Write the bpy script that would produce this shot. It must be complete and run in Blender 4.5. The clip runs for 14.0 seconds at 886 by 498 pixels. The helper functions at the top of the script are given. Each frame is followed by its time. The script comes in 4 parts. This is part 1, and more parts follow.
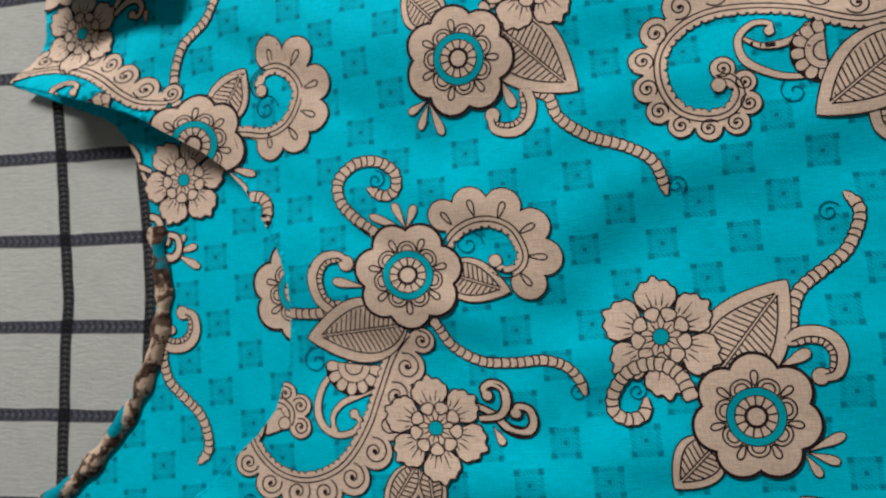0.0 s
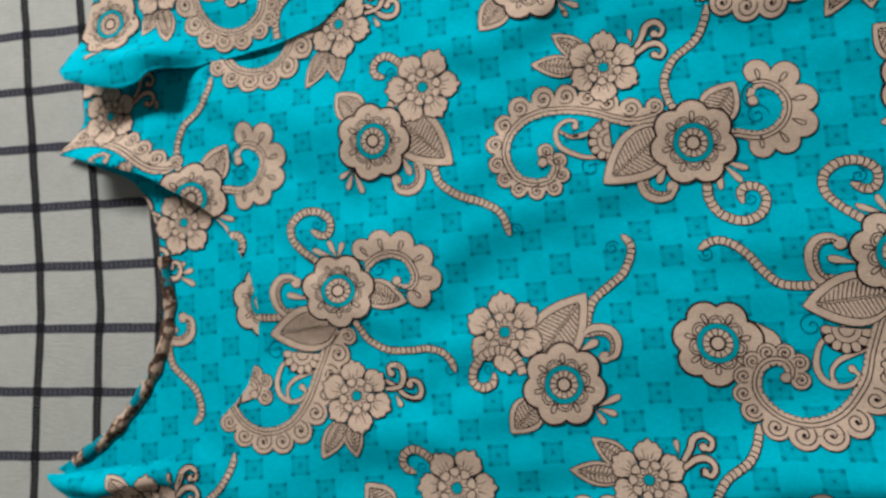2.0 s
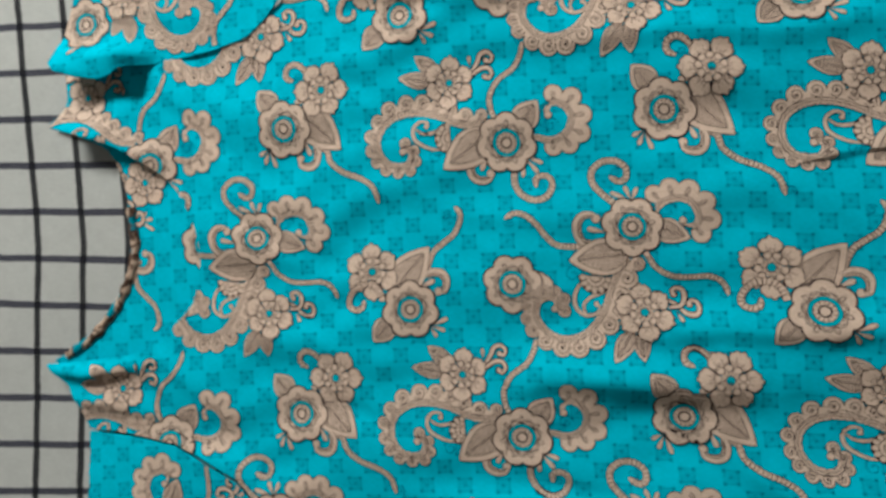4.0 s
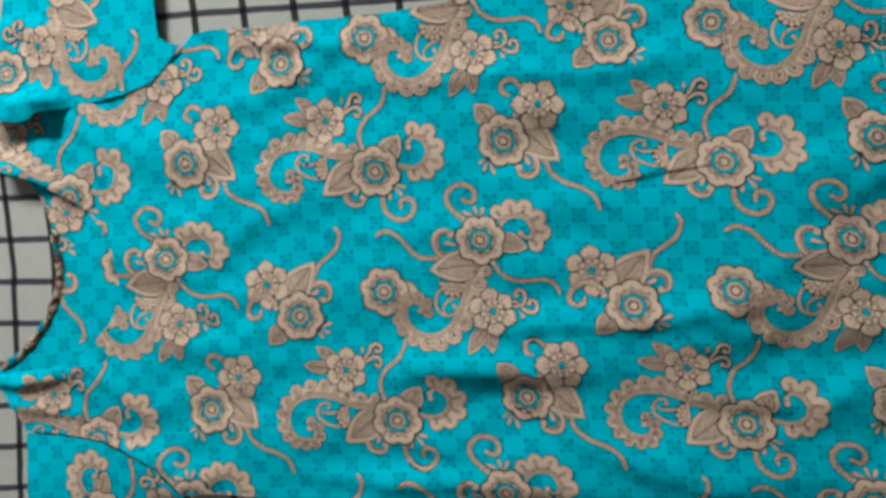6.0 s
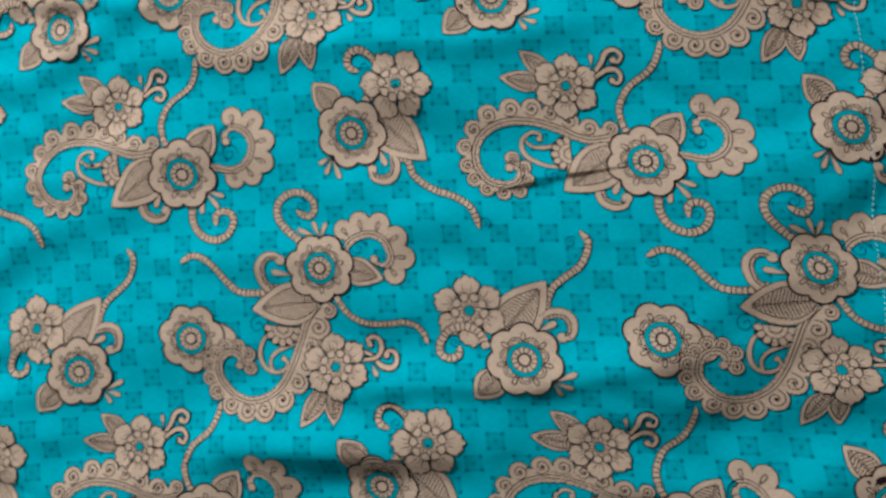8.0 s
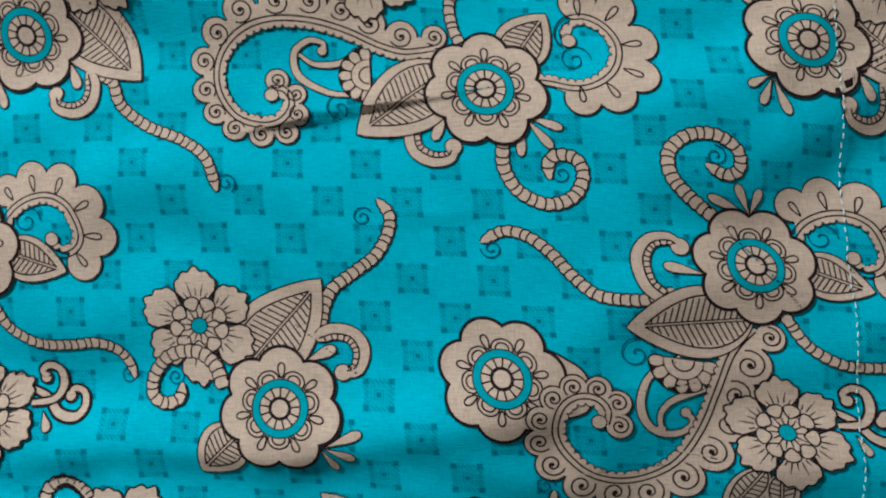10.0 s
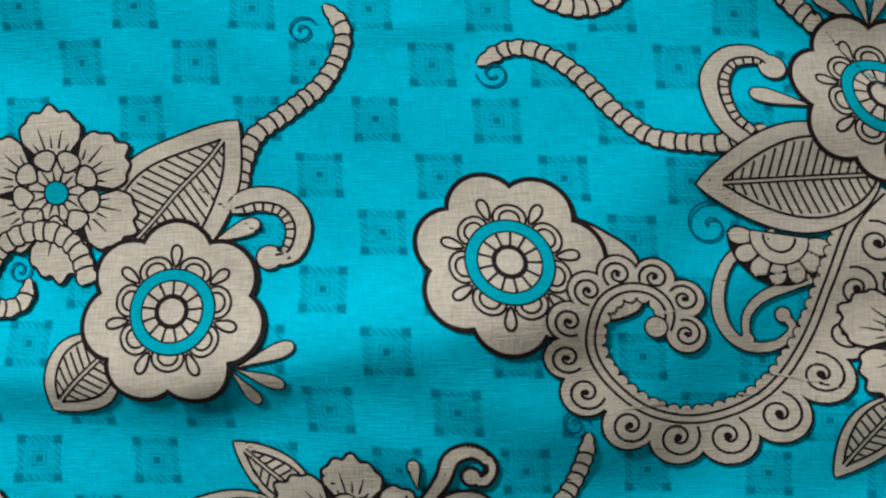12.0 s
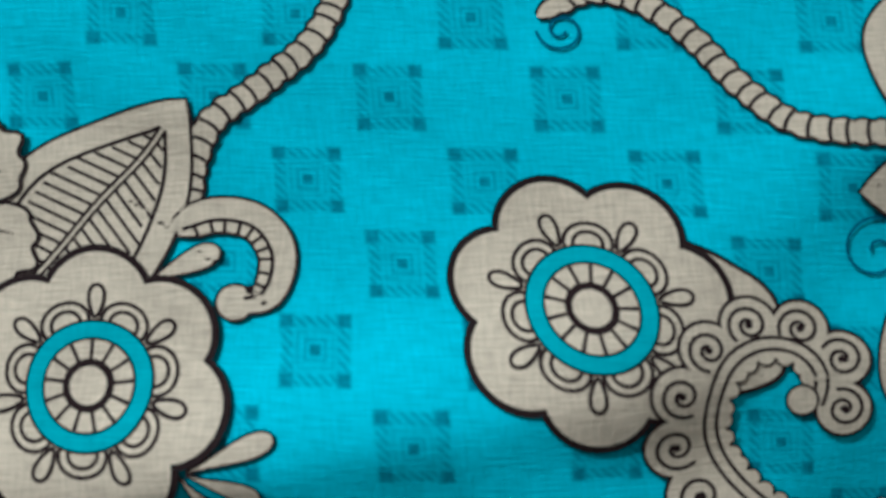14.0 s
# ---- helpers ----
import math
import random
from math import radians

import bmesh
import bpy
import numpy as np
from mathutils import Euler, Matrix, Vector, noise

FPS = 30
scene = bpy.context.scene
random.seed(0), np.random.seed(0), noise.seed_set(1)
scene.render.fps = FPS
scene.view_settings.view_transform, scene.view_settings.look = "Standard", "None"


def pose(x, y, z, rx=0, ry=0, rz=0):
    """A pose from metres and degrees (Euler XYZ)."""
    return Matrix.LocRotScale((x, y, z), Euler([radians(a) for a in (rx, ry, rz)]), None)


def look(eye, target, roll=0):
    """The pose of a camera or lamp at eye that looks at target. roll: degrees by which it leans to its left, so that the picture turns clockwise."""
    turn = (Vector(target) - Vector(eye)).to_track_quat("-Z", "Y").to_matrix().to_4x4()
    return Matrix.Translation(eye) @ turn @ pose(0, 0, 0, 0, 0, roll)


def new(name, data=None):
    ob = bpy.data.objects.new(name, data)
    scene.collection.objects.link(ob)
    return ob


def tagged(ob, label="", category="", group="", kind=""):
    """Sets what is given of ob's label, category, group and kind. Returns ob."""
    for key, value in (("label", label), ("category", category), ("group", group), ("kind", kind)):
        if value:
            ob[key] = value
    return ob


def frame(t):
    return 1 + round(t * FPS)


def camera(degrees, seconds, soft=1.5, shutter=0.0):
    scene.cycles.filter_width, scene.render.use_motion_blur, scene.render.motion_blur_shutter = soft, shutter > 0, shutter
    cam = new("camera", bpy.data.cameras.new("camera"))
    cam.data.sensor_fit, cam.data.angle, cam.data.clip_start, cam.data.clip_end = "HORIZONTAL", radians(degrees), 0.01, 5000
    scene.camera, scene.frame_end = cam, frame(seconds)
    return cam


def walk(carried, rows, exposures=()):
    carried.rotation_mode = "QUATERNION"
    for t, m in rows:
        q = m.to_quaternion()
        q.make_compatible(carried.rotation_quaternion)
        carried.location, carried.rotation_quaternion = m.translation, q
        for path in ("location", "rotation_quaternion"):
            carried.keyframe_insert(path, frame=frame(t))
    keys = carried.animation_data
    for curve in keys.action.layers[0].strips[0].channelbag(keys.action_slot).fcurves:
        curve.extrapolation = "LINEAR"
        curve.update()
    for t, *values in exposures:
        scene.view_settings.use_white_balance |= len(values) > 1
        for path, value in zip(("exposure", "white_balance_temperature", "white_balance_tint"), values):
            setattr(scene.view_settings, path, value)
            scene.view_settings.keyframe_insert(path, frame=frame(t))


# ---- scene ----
import mathutils.geometry

cam = camera(70.5, 14.0, soft=2.0)
cam.data.dof.use_dof, cam.data.dof.focus_distance, cam.data.dof.aperture_fstop = True, 0.19, 17.0
# seconds, eye and aim in metres, roll in degrees
PATH = [
    (0, (0.0657, -0.0142, 0.2544), (-0.0137, 0.0233, -0.1359), -67.98),
    (0.5, (0.0863, -0.0206, 0.2934), (0.0096, 0.0134, -0.0977), -68.65),
    (1, (0.1064, -0.0205, 0.3232), (0.0302, 0.0109, -0.0682), -71.09),
    (1.5, (0.1204, -0.0197, 0.3402), (0.0404, 0.0082, -0.0507), -73.92),
    (2, (0.1380, -0.0170, 0.3597), (0.0581, 0.0241, -0.0301), -66.35),
    (2.5, (0.1442, -0.0277, 0.3899), (0.0634, 0.0129, 0.0002), -66.68),
    (3, (0.1824, -0.0089, 0.4130), (0.1056, 0.0264, 0.0220), -68.37),
    (3.2, (0.1920, -0.0095, 0.4249), (0.1180, 0.0168, 0.0327), -73.03),
    (5.3, (0.3337, -0.0174, 0.5793), (0.2595, -0.0240, 0.1863), -95.45),
    (5.5, (0.3365, -0.0155, 0.5848), (0.2612, -0.0215, 0.1920), -95.51),
    (6, (0.3475, 0.0028, 0.5570), (0.2897, -0.0021, 0.1612), -97.91),
    (6.5, (0.3602, -0.0038, 0.5243), (0.3103, -0.0042, 0.1274), -93.38),
    (7, (0.3768, 0.0010, 0.4829), (0.3251, 0.0109, 0.0864), -82.61),
    (7.5, (0.4026, 0.0038, 0.4373), (0.3501, 0.0123, 0.0409), -83.92),
    (8, (0.4269, -0.0015, 0.3955), (0.3806, 0.0101, -0.0017), -79.02),
    (8.2, (0.4436, 0.0007, 0.3737), (0.3986, 0.0147, -0.0235), -76.11),
    (10.3, (0.5064, -0.0204, 0.2203), (0.4882, -0.0040, -0.1789), -49.66),
    (10.5, (0.5065, -0.0308, 0.2093), (0.4927, -0.0079, -0.1898), -32.58),
    (11, (0.5068, -0.0487, 0.1872), (0.4932, -0.0249, -0.2119), -30.55),
    (11.5, (0.5073, -0.0575, 0.1715), (0.4947, -0.0347, -0.2276), -30.28),
    (12, (0.5000, -0.0585, 0.1580), (0.4862, -0.0300, -0.2407), -27.68),
    (12.5, (0.4967, -0.0511, 0.1434), (0.4869, -0.0311, -0.2560), -28.44),
    (13, (0.4925, -0.0521, 0.1319), (0.4831, -0.0269, -0.2672), -22.77),
    (13.5, (0.4890, -0.0448, 0.1188), (0.4845, -0.0312, -0.2809), -20.91),
    (14, (0.4872, -0.0452, 0.1101), (0.4861, -0.0281, -0.2895), -5.97),
]
walk(cam, [(t, look(eye, aim, roll)) for t, eye, aim, roll in PATH],
     exposures=[(0.0, 0.36, 6450, 9), (5.5, 0.53, 6350, 4), (8.2, 0.50, 6250, 5), (10.3, 0.70, 5750, 0), (11.0, 0.82, 5550, -5), (14.0, 0.88, 5220, -13)])

# ---- world and light ----
world = bpy.data.worlds.new("world")
scene.world = world
world.use_nodes = True
world.node_tree.nodes["Background"].inputs[0].default_value = (0.9, 0.95, 1.0, 1)
world.node_tree.nodes["Background"].inputs[1].default_value = 0.3

LAMP_AT = Vector((-0.75, 1.55, 1.20))


def area(name, place, target, sx, sy, watts, colour):
    data = bpy.data.lights.new(name, "AREA")
    data.shape, data.size, data.size_y, data.energy, data.color = "RECTANGLE", sx, sy, watts, colour
    ob = new(name, data)
    ob.matrix_world = look(place, target)
    return ob


area("tube_light_glow", LAMP_AT + Vector((0, -0.06, -0.03)), (0.2, 0.0, 0.0), 1.1, 0.10, 47, (1.0, 0.97, 0.92))


# ---- materials ----
def material(name, rough=0.8):
    m = bpy.data.materials.new(name)
    m.use_nodes = True
    nt = m.node_tree
    b = nt.nodes["Principled BSDF"]
    b.inputs["Roughness"].default_value = rough
    b.inputs["Specular IOR Level"].default_value = 0.03
    return m, nt, b


class Graph:
    """Short hand for node graphs."""

    def __init__(self, nt):
        self.nt = nt

    def put(self, socket, value):
        if hasattr(value, "is_linked"):
            self.nt.links.new(value, socket)
        else:
            socket.default_value = value

    def math(self, op, a, b=0.0, c=0.0):
        n = self.nt.nodes.new("ShaderNodeMath")
        n.operation = op
        for s, v in zip(n.inputs, (a, b, c)):
            self.put(s, v)
        return n.outputs[0]

    def mix(self, f, a, b):
        n = self.nt.nodes.new("ShaderNodeMix")
        n.data_type = "RGBA"
        self.put(n.inputs[0], f)
        self.put(n.inputs[6], a if hasattr(a, "is_linked") else (*a, 1))
        self.put(n.inputs[7], b if hasattr(b, "is_linked") else (*b, 1))
        return n.outputs[2]

    def uv(self):
        n = self.nt.nodes.new("ShaderNodeUVMap")
        n.uv_map = "print"
        s = self.nt.nodes.new("ShaderNodeSeparateXYZ")
        self.nt.links.new(n.outputs[0], s.inputs[0])
        return n.outputs[0], s.outputs[0], s.outputs[1]

    def noise(self, vec, scale, detail=2.0, rough=0.5):
        n = self.nt.nodes.new("ShaderNodeTexNoise")
        n.inputs["Scale"].default_value, n.inputs["Detail"].default_value, n.inputs["Roughness"].default_value = scale, detail, rough
        if vec is not None:
            self.nt.links.new(vec, n.inputs["Vector"])
        return n.outputs[0]

    def scaled(self, vec, x, y, z):
        n = self.nt.nodes.new("ShaderNodeMapping")
        n.inputs["Scale"].default_value = (x, y, z)
        self.nt.links.new(vec, n.inputs[0])
        return n.outputs[0]

    def coords(self):
        n = self.nt.nodes.new("ShaderNodeTexCoord")
        return n.outputs["Object"]

    def step(self, v, lo, hi):
        n = self.nt.nodes.new("ShaderNodeMapRange")
        n.interpolation_type = "SMOOTHSTEP"
        self.put(n.inputs[0], v)
        n.inputs[1].default_value, n.inputs[2].default_value = lo, hi
        return n.outputs[0]

    def bump(self, height, strength, distance):
        n = self.nt.nodes.new("ShaderNodeBump")
        n.inputs["Strength"].default_value, n.inputs["Distance"].default_value = strength, distance
        self.put(n.inputs["Height"], height)
        return n.outputs[0]


def weave(g, vec, warp_scale=1500, weft_scale=2200):
    """Irregular threads that run both ways, as a value about 0.5."""
    a = g.noise(g.scaled(vec, warp_scale * 0.12, weft_scale, 1), 1.0, 1.5)
    b = g.noise(g.scaled(vec, warp_scale, weft_scale * 0.12, 1), 1.0, 1.5)
    return g.math("ADD", g.math("MULTIPLY", a, 0.6), g.math("MULTIPLY", b, 0.4))


TURQUOISE = (0.0, 0.42, 0.57)
BEIGE = (0.54, 0.41, 0.33)
INK = (0.020, 0.011, 0.012)


def cloth_finish(g, b, colour, vec, wear=0.16):
    th = weave(g, vec)
    mottle = g.noise(vec, 55, 3)
    f = g.math("ADD", g.math("MULTIPLY", g.math("SUBTRACT", th, 0.5), 1.5), g.math("MULTIPLY", g.math("SUBTRACT", mottle, 0.5), 0.45))
    n = g.nt.nodes.new("ShaderNodeHueSaturation")
    g.put(n.inputs["Value"], g.math("ADD", 1.0, g.math("MULTIPLY", f, wear * 4)))
    g.put(n.inputs["Color"], colour if hasattr(colour, "is_linked") else (*colour, 1))
    g.put(b.inputs["Base Color"], n.outputs[0])
    g.put(b.inputs["Normal"], g.bump(th, 0.5, 0.0006))


def printed(name, colour, wear=0.12):
    m, nt, b = material(name, 0.75)
    g = Graph(nt)
    cloth_finish(g, b, colour, g.coords(), wear)
    return m


def turquoise_cloth():
    """Turquoise cotton with a printed half-drop of dark hatched squares."""
    m, nt, b = material("turquoise_cotton", 0.75)
    g = Graph(nt)
    vec, u, v = g.uv()
    pu, pv = 0.0301, 0.0293

    def square(du, dv):
        x = g.math("MULTIPLY", g.math("SUBTRACT", g.math("FRACT", g.math("ADD", g.math("DIVIDE", u, pu), du)), 0.5), pu)
        y = g.math("MULTIPLY", g.math("SUBTRACT", g.math("FRACT", g.math("ADD", g.math("DIVIDE", v, pv), dv)), 0.5), pv)
        ax, ay = g.math("ABSOLUTE", x), g.math("ABSOLUTE", y)
        far = g.math("MAXIMUM", ax, ay)
        near = g.math("MINIMUM", ax, ay)
        dots = g.step(g.math("MAXIMUM", g.math("ABSOLUTE", g.math("SUBTRACT", ax, 0.0047)), g.math("ABSOLUTE", g.math("SUBTRACT", ay, 0.0047))), 0.0016, 0.0007)
        inside = g.step(far, 0.0060, 0.0053)
        hatch = g.math("SINE", g.math("MULTIPLY", g.math("ADD", x, y), 3600))
        border = g.math("MULTIPLY", g.math("MULTIPLY", inside, g.step(far, 0.0034, 0.0040)), g.step(hatch, -0.3, 0.6))
        rings = g.math("MULTIPLY", g.step(far, 0.0031, 0.0027), g.step(g.math("SINE", g.math("MULTIPLY", far, 4800)), 0.2, 0.8))
        core = g.step(far, 0.0011, 0.0007)
        total = g.math("MULTIPLY", inside, 0.17)
        total = g.math("ADD", total, g.math("MULTIPLY", border, 0.36))
        total = g.math("ADD", total, g.math("MULTIPLY", rings, 0.30))
        return g.math("MAXIMUM", total, g.math("MULTIPLY", g.math("MAXIMUM", dots, core), 0.80))

    mask = g.math("MAXIMUM", square(SQUARE_U, SQUARE_V), square(SQUARE_U + 0.5, SQUARE_V + 0.5))
    worn = g.math("MULTIPLY", mask, g.math("ADD", 0.55, g.math("MULTIPLY", g.noise(vec, 700, 2), 0.8)))
    colour = g.mix(worn, TURQUOISE, (0.004, 0.105, 0.165))
    cloth_finish(g, b, colour, vec, 0.15)
    return m


SQUARE_U, SQUARE_V = 0.613, 0.875


def check_cloth():
    """Off-white homespun sheet with dark chain-weave stripes both ways. The stripes are one unit apart in the map."""
    m, nt, b = material("checked_sheet", 0.9)
    g = Graph(nt)
    vec, u, v = g.uv()
    wob = g.math("MULTIPLY", g.math("SUBTRACT", g.noise(vec, 1.4, 2), 0.5), 0.06)

    def stripe(a, along, half, pitch, lean):
        d = g.math("SUBTRACT", g.math("FRACT", g.math("ADD", g.math("ADD", a, 0.5), wob)), 0.5)
        inside = g.step(g.math("ABSOLUTE", d), half, half * 0.8)
        s = g.math("SINE", g.math("ADD", g.math("MULTIPLY", along, pitch), g.math("MULTIPLY", d, lean)))
        s2 = g.math("SINE", g.math("ADD", g.math("MULTIPLY", along, pitch), g.math("MULTIPLY", d, -lean)))
        both = g.math("MAXIMUM", g.math("MULTIPLY", g.step(d, -0.01, 0.01), s), g.math("MULTIPLY", g.step(d, 0.01, -0.01), s2))
        edge = g.step(g.math("ABSOLUTE", g.math("SUBTRACT", g.math("ABSOLUTE", d), half * 0.8)), half * 0.3, half * 0.1)
        mid = g.step(g.math("ABSOLUTE", d), half * 0.22, half * 0.08)
        ink = g.math("MAXIMUM", g.step(both, -0.75, 0.15), g.math("MULTIPLY", g.math("MAXIMUM", edge, mid), 0.75))
        return g.math("MULTIPLY", inside, ink)

    across = stripe(v, u, 0.082, 75, 34)
    down = stripe(u, v, 0.078, 100, 22)
    fuzz = g.math("ADD", 0.74, g.math("MULTIPLY", g.noise(vec, 60, 2), 0.5))
    thread = weave(g, vec, 34, 40)
    base = g.mix(g.noise(vec, 3.0, 4), (0.335, 0.34, 0.328), (0.415, 0.42, 0.408))
    one = g.mix(g.math("MULTIPLY", g.math("MULTIPLY", across, 0.95), fuzz), base, (0.016, 0.016, 0.034))
    two = g.mix(g.math("MULTIPLY", g.math("MULTIPLY", down, 1.0), fuzz), one, (0.009, 0.009, 0.012))
    n = nt.nodes.new("ShaderNodeHueSaturation")
    nub = g.noise(g.scaled(vec, 9, 26, 1), 1.0, 4, 0.65)
    g.put(n.inputs["Value"], g.math("ADD", 0.76, g.math("ADD", g.math("MULTIPLY", thread, 0.16), g.math("MULTIPLY", nub, 0.34))))
    g.put(n.inputs["Color"], two)
    g.put(b.inputs["Base Color"], n.outputs[0])
    h = g.math("ADD", g.math("MULTIPLY", thread, 0.5), g.math("ADD", nub, g.math("MULTIPLY", g.math("MAXIMUM", across, down), 0.6)))
    g.put(b.inputs["Normal"], g.bump(h, 0.5, 0.0009))
    return m


def plain(name, colour, rough=0.8, scale=8.0, spread=0.12):
    m, nt, b = material(name, rough)
    g = Graph(nt)
    vec = g.coords()
    f = g.math("ADD", g.math("MULTIPLY", g.noise(vec, scale, 4), 0.7), g.math("MULTIPLY", g.noise(vec, scale * 12, 3), 0.3))
    lo = tuple(c * (1 - spread) for c in colour)
    hi = tuple(min(1, c * (1 + spread)) for c in colour)
    g.put(b.inputs["Base Color"], g.mix(f, lo, hi))
    g.put(b.inputs["Normal"], g.bump(f, 0.2, 0.002))
    return m


def glowing(name, colour, power):
    m, nt, b = material(name, 0.4)
    b.inputs["Emission Color"].default_value = (*colour, 1)
    b.inputs["Emission Strength"].default_value = power
    return m


# ---- print layout: a repeat of 0.300 x 0.229 m, eased by the lie of the cloth ----
RU, RV = 0.300, 0.229
# where the cloth lies a little pulled: kind of motif and its repeat, shift in millimetres
PULLED = {("P", 0, 0): (-1.3, 0.1), ("Q", -1, 0): (-5.0, 2.7), ("T", 0, 0): (-1.3, 0.4), ("S", 0, 0): (0.3, -1.7), ("Q", 0, 0): (2.0, -0.1), ("T", 1, 0): (-0.6, 0.0),
          ("Q", 1, 0): (1.9, -1.0), ("P", 1, 0): (0.4, 0.2), ("S", 1, 0): (-1.1, -1.0), ("F", 0, 0): (-1.0, 1.2), ("Q", 0, 1): (0.7, 1.5),
          ("T", 1, 1): (-0.2, 0.6), ("S", 0, -1): (2.2, -1.4), ("S", 1, -1): (-2.1, 0.9), ("F", 1, 0): (-2.0, -1.6), ("T", 0, 1): (-0.1, -1.3), ("P", 2, 0): (0.8, 1.1)}

# how the cloth is drawn out of true under a motif: x', y' for x and y, the shift, and the bend of what reaches towards minus x
LEAN = {("P", 0, 0): [(1.010, -0.062), (0.006, 0.950), (-0.9, 1.0), (0.00, 0.00)],
        ("P", 1, 0): [(0.988, -0.002), (0.020, 0.992), (-1.0, -0.8), (0.00, 0.00)],
        ("P", 2, 0): [(0.992, 0.005), (0.004, 0.961), (0.1, -1.2), (-0.25, -0.19)],
        ("S", 0, 0): [(0.996, 0.015), (0.012, 0.998), (-0.6, -0.7), (0.00, 0.00)],
        ("S", 1, 0): [(1.025, 0.028), (0.009, 1.000), (-0.4, 0.1), (0.00, 0.00)]}


def leaning(motif, kind, i, j):
    """The motif as it lies at that repeat."""
    if (kind, i, j) not in LEAN:
        return motif
    m = np.array(LEAN[kind, i, j])
    return [(name, t @ m[:2] + m[2] * 0.001 + np.minimum(t[..., :1], 0) ** 2 * m[3], ink, layer) for name, t, ink, layer in motif]


def lie(p):
    """From the print's own plan to the bed."""
    u, v = p[:, 0], p[:, 1]
    x = u - 0.0056 * u - 0.0307 * v + 0.0121 * u * u - 0.0190 * u * v + 0.0436 * v * v
    y = v + 0.0445 * u + 0.0255 * v - 0.1081 * u * u - 0.0929 * u * v + 0.0414 * v * v
    return np.stack([x, y], 1)


def unlie(q):
    p = q.copy()
    for _ in range(15):
        p = p + (q - lie(p))
    return p


def repeats(x, y, i, j, kind=""):
    """The print plan's place of the repeat (i, j) of a motif whose first one lies at x, y."""
    q = np.array([[x, y]])
    p = q.copy()
    for _ in range(12):
        linear = np.stack([p[:, 0] * (1 - 0.0078) - 0.0327 * p[:, 1], p[:, 1] * 1.0044 + 0.0288 * p[:, 0]], 1)
        p = p + (q - linear)
    return p[0] + np.array([RU * i, -RV * j]) + 0.001 * np.array(PULLED.get((kind, i, j), (0, 0)))


# ---- drawing in the plan: shapes in millimetres, laid on the cloth as thin layers of ink ----
FILL, LINE, GAP, TEALINK = 0, 1, 2, 3


def smooth(pts, step=1.2, closed=False):
    """A rounded line through the points, evenly stepped."""
    p = np.array(pts, float)
    n = len(p)
    out = []
    for k in range(n if closed else n - 1):
        if closed:
            a, b, c, d = p[(k - 1) % n], p[k], p[(k + 1) % n], p[(k + 2) % n]
        else:
            a, b, c, d = p[max(k - 1, 0)], p[k], p[k + 1], p[min(k + 2, n - 1)]
        m = max(2, int(np.linalg.norm(c - b) / step))
        for t in np.arange(m) / m:
            out.append(0.5 * (2 * b + (c - a) * t + (2 * a - 5 * b + 4 * c - d) * t * t + (3 * b - a - 3 * c + d) * t ** 3))
    if not closed:
        out.append(p[-1])
    return np.array(out)


def normals(p):
    d = np.gradient(p, axis=0)
    d /= np.maximum(np.linalg.norm(d, axis=1), 1e-9)[:, None]
    return np.stack([-d[:, 1], d[:, 0]], 1)


def ring_pts(c, r, n=24, a0=0.0, a1=360.0):
    a = np.radians(np.linspace(a0, a1, n))
    return np.stack([c[0] + r * np.cos(a), c[1] + r * np.sin(a)], 1)


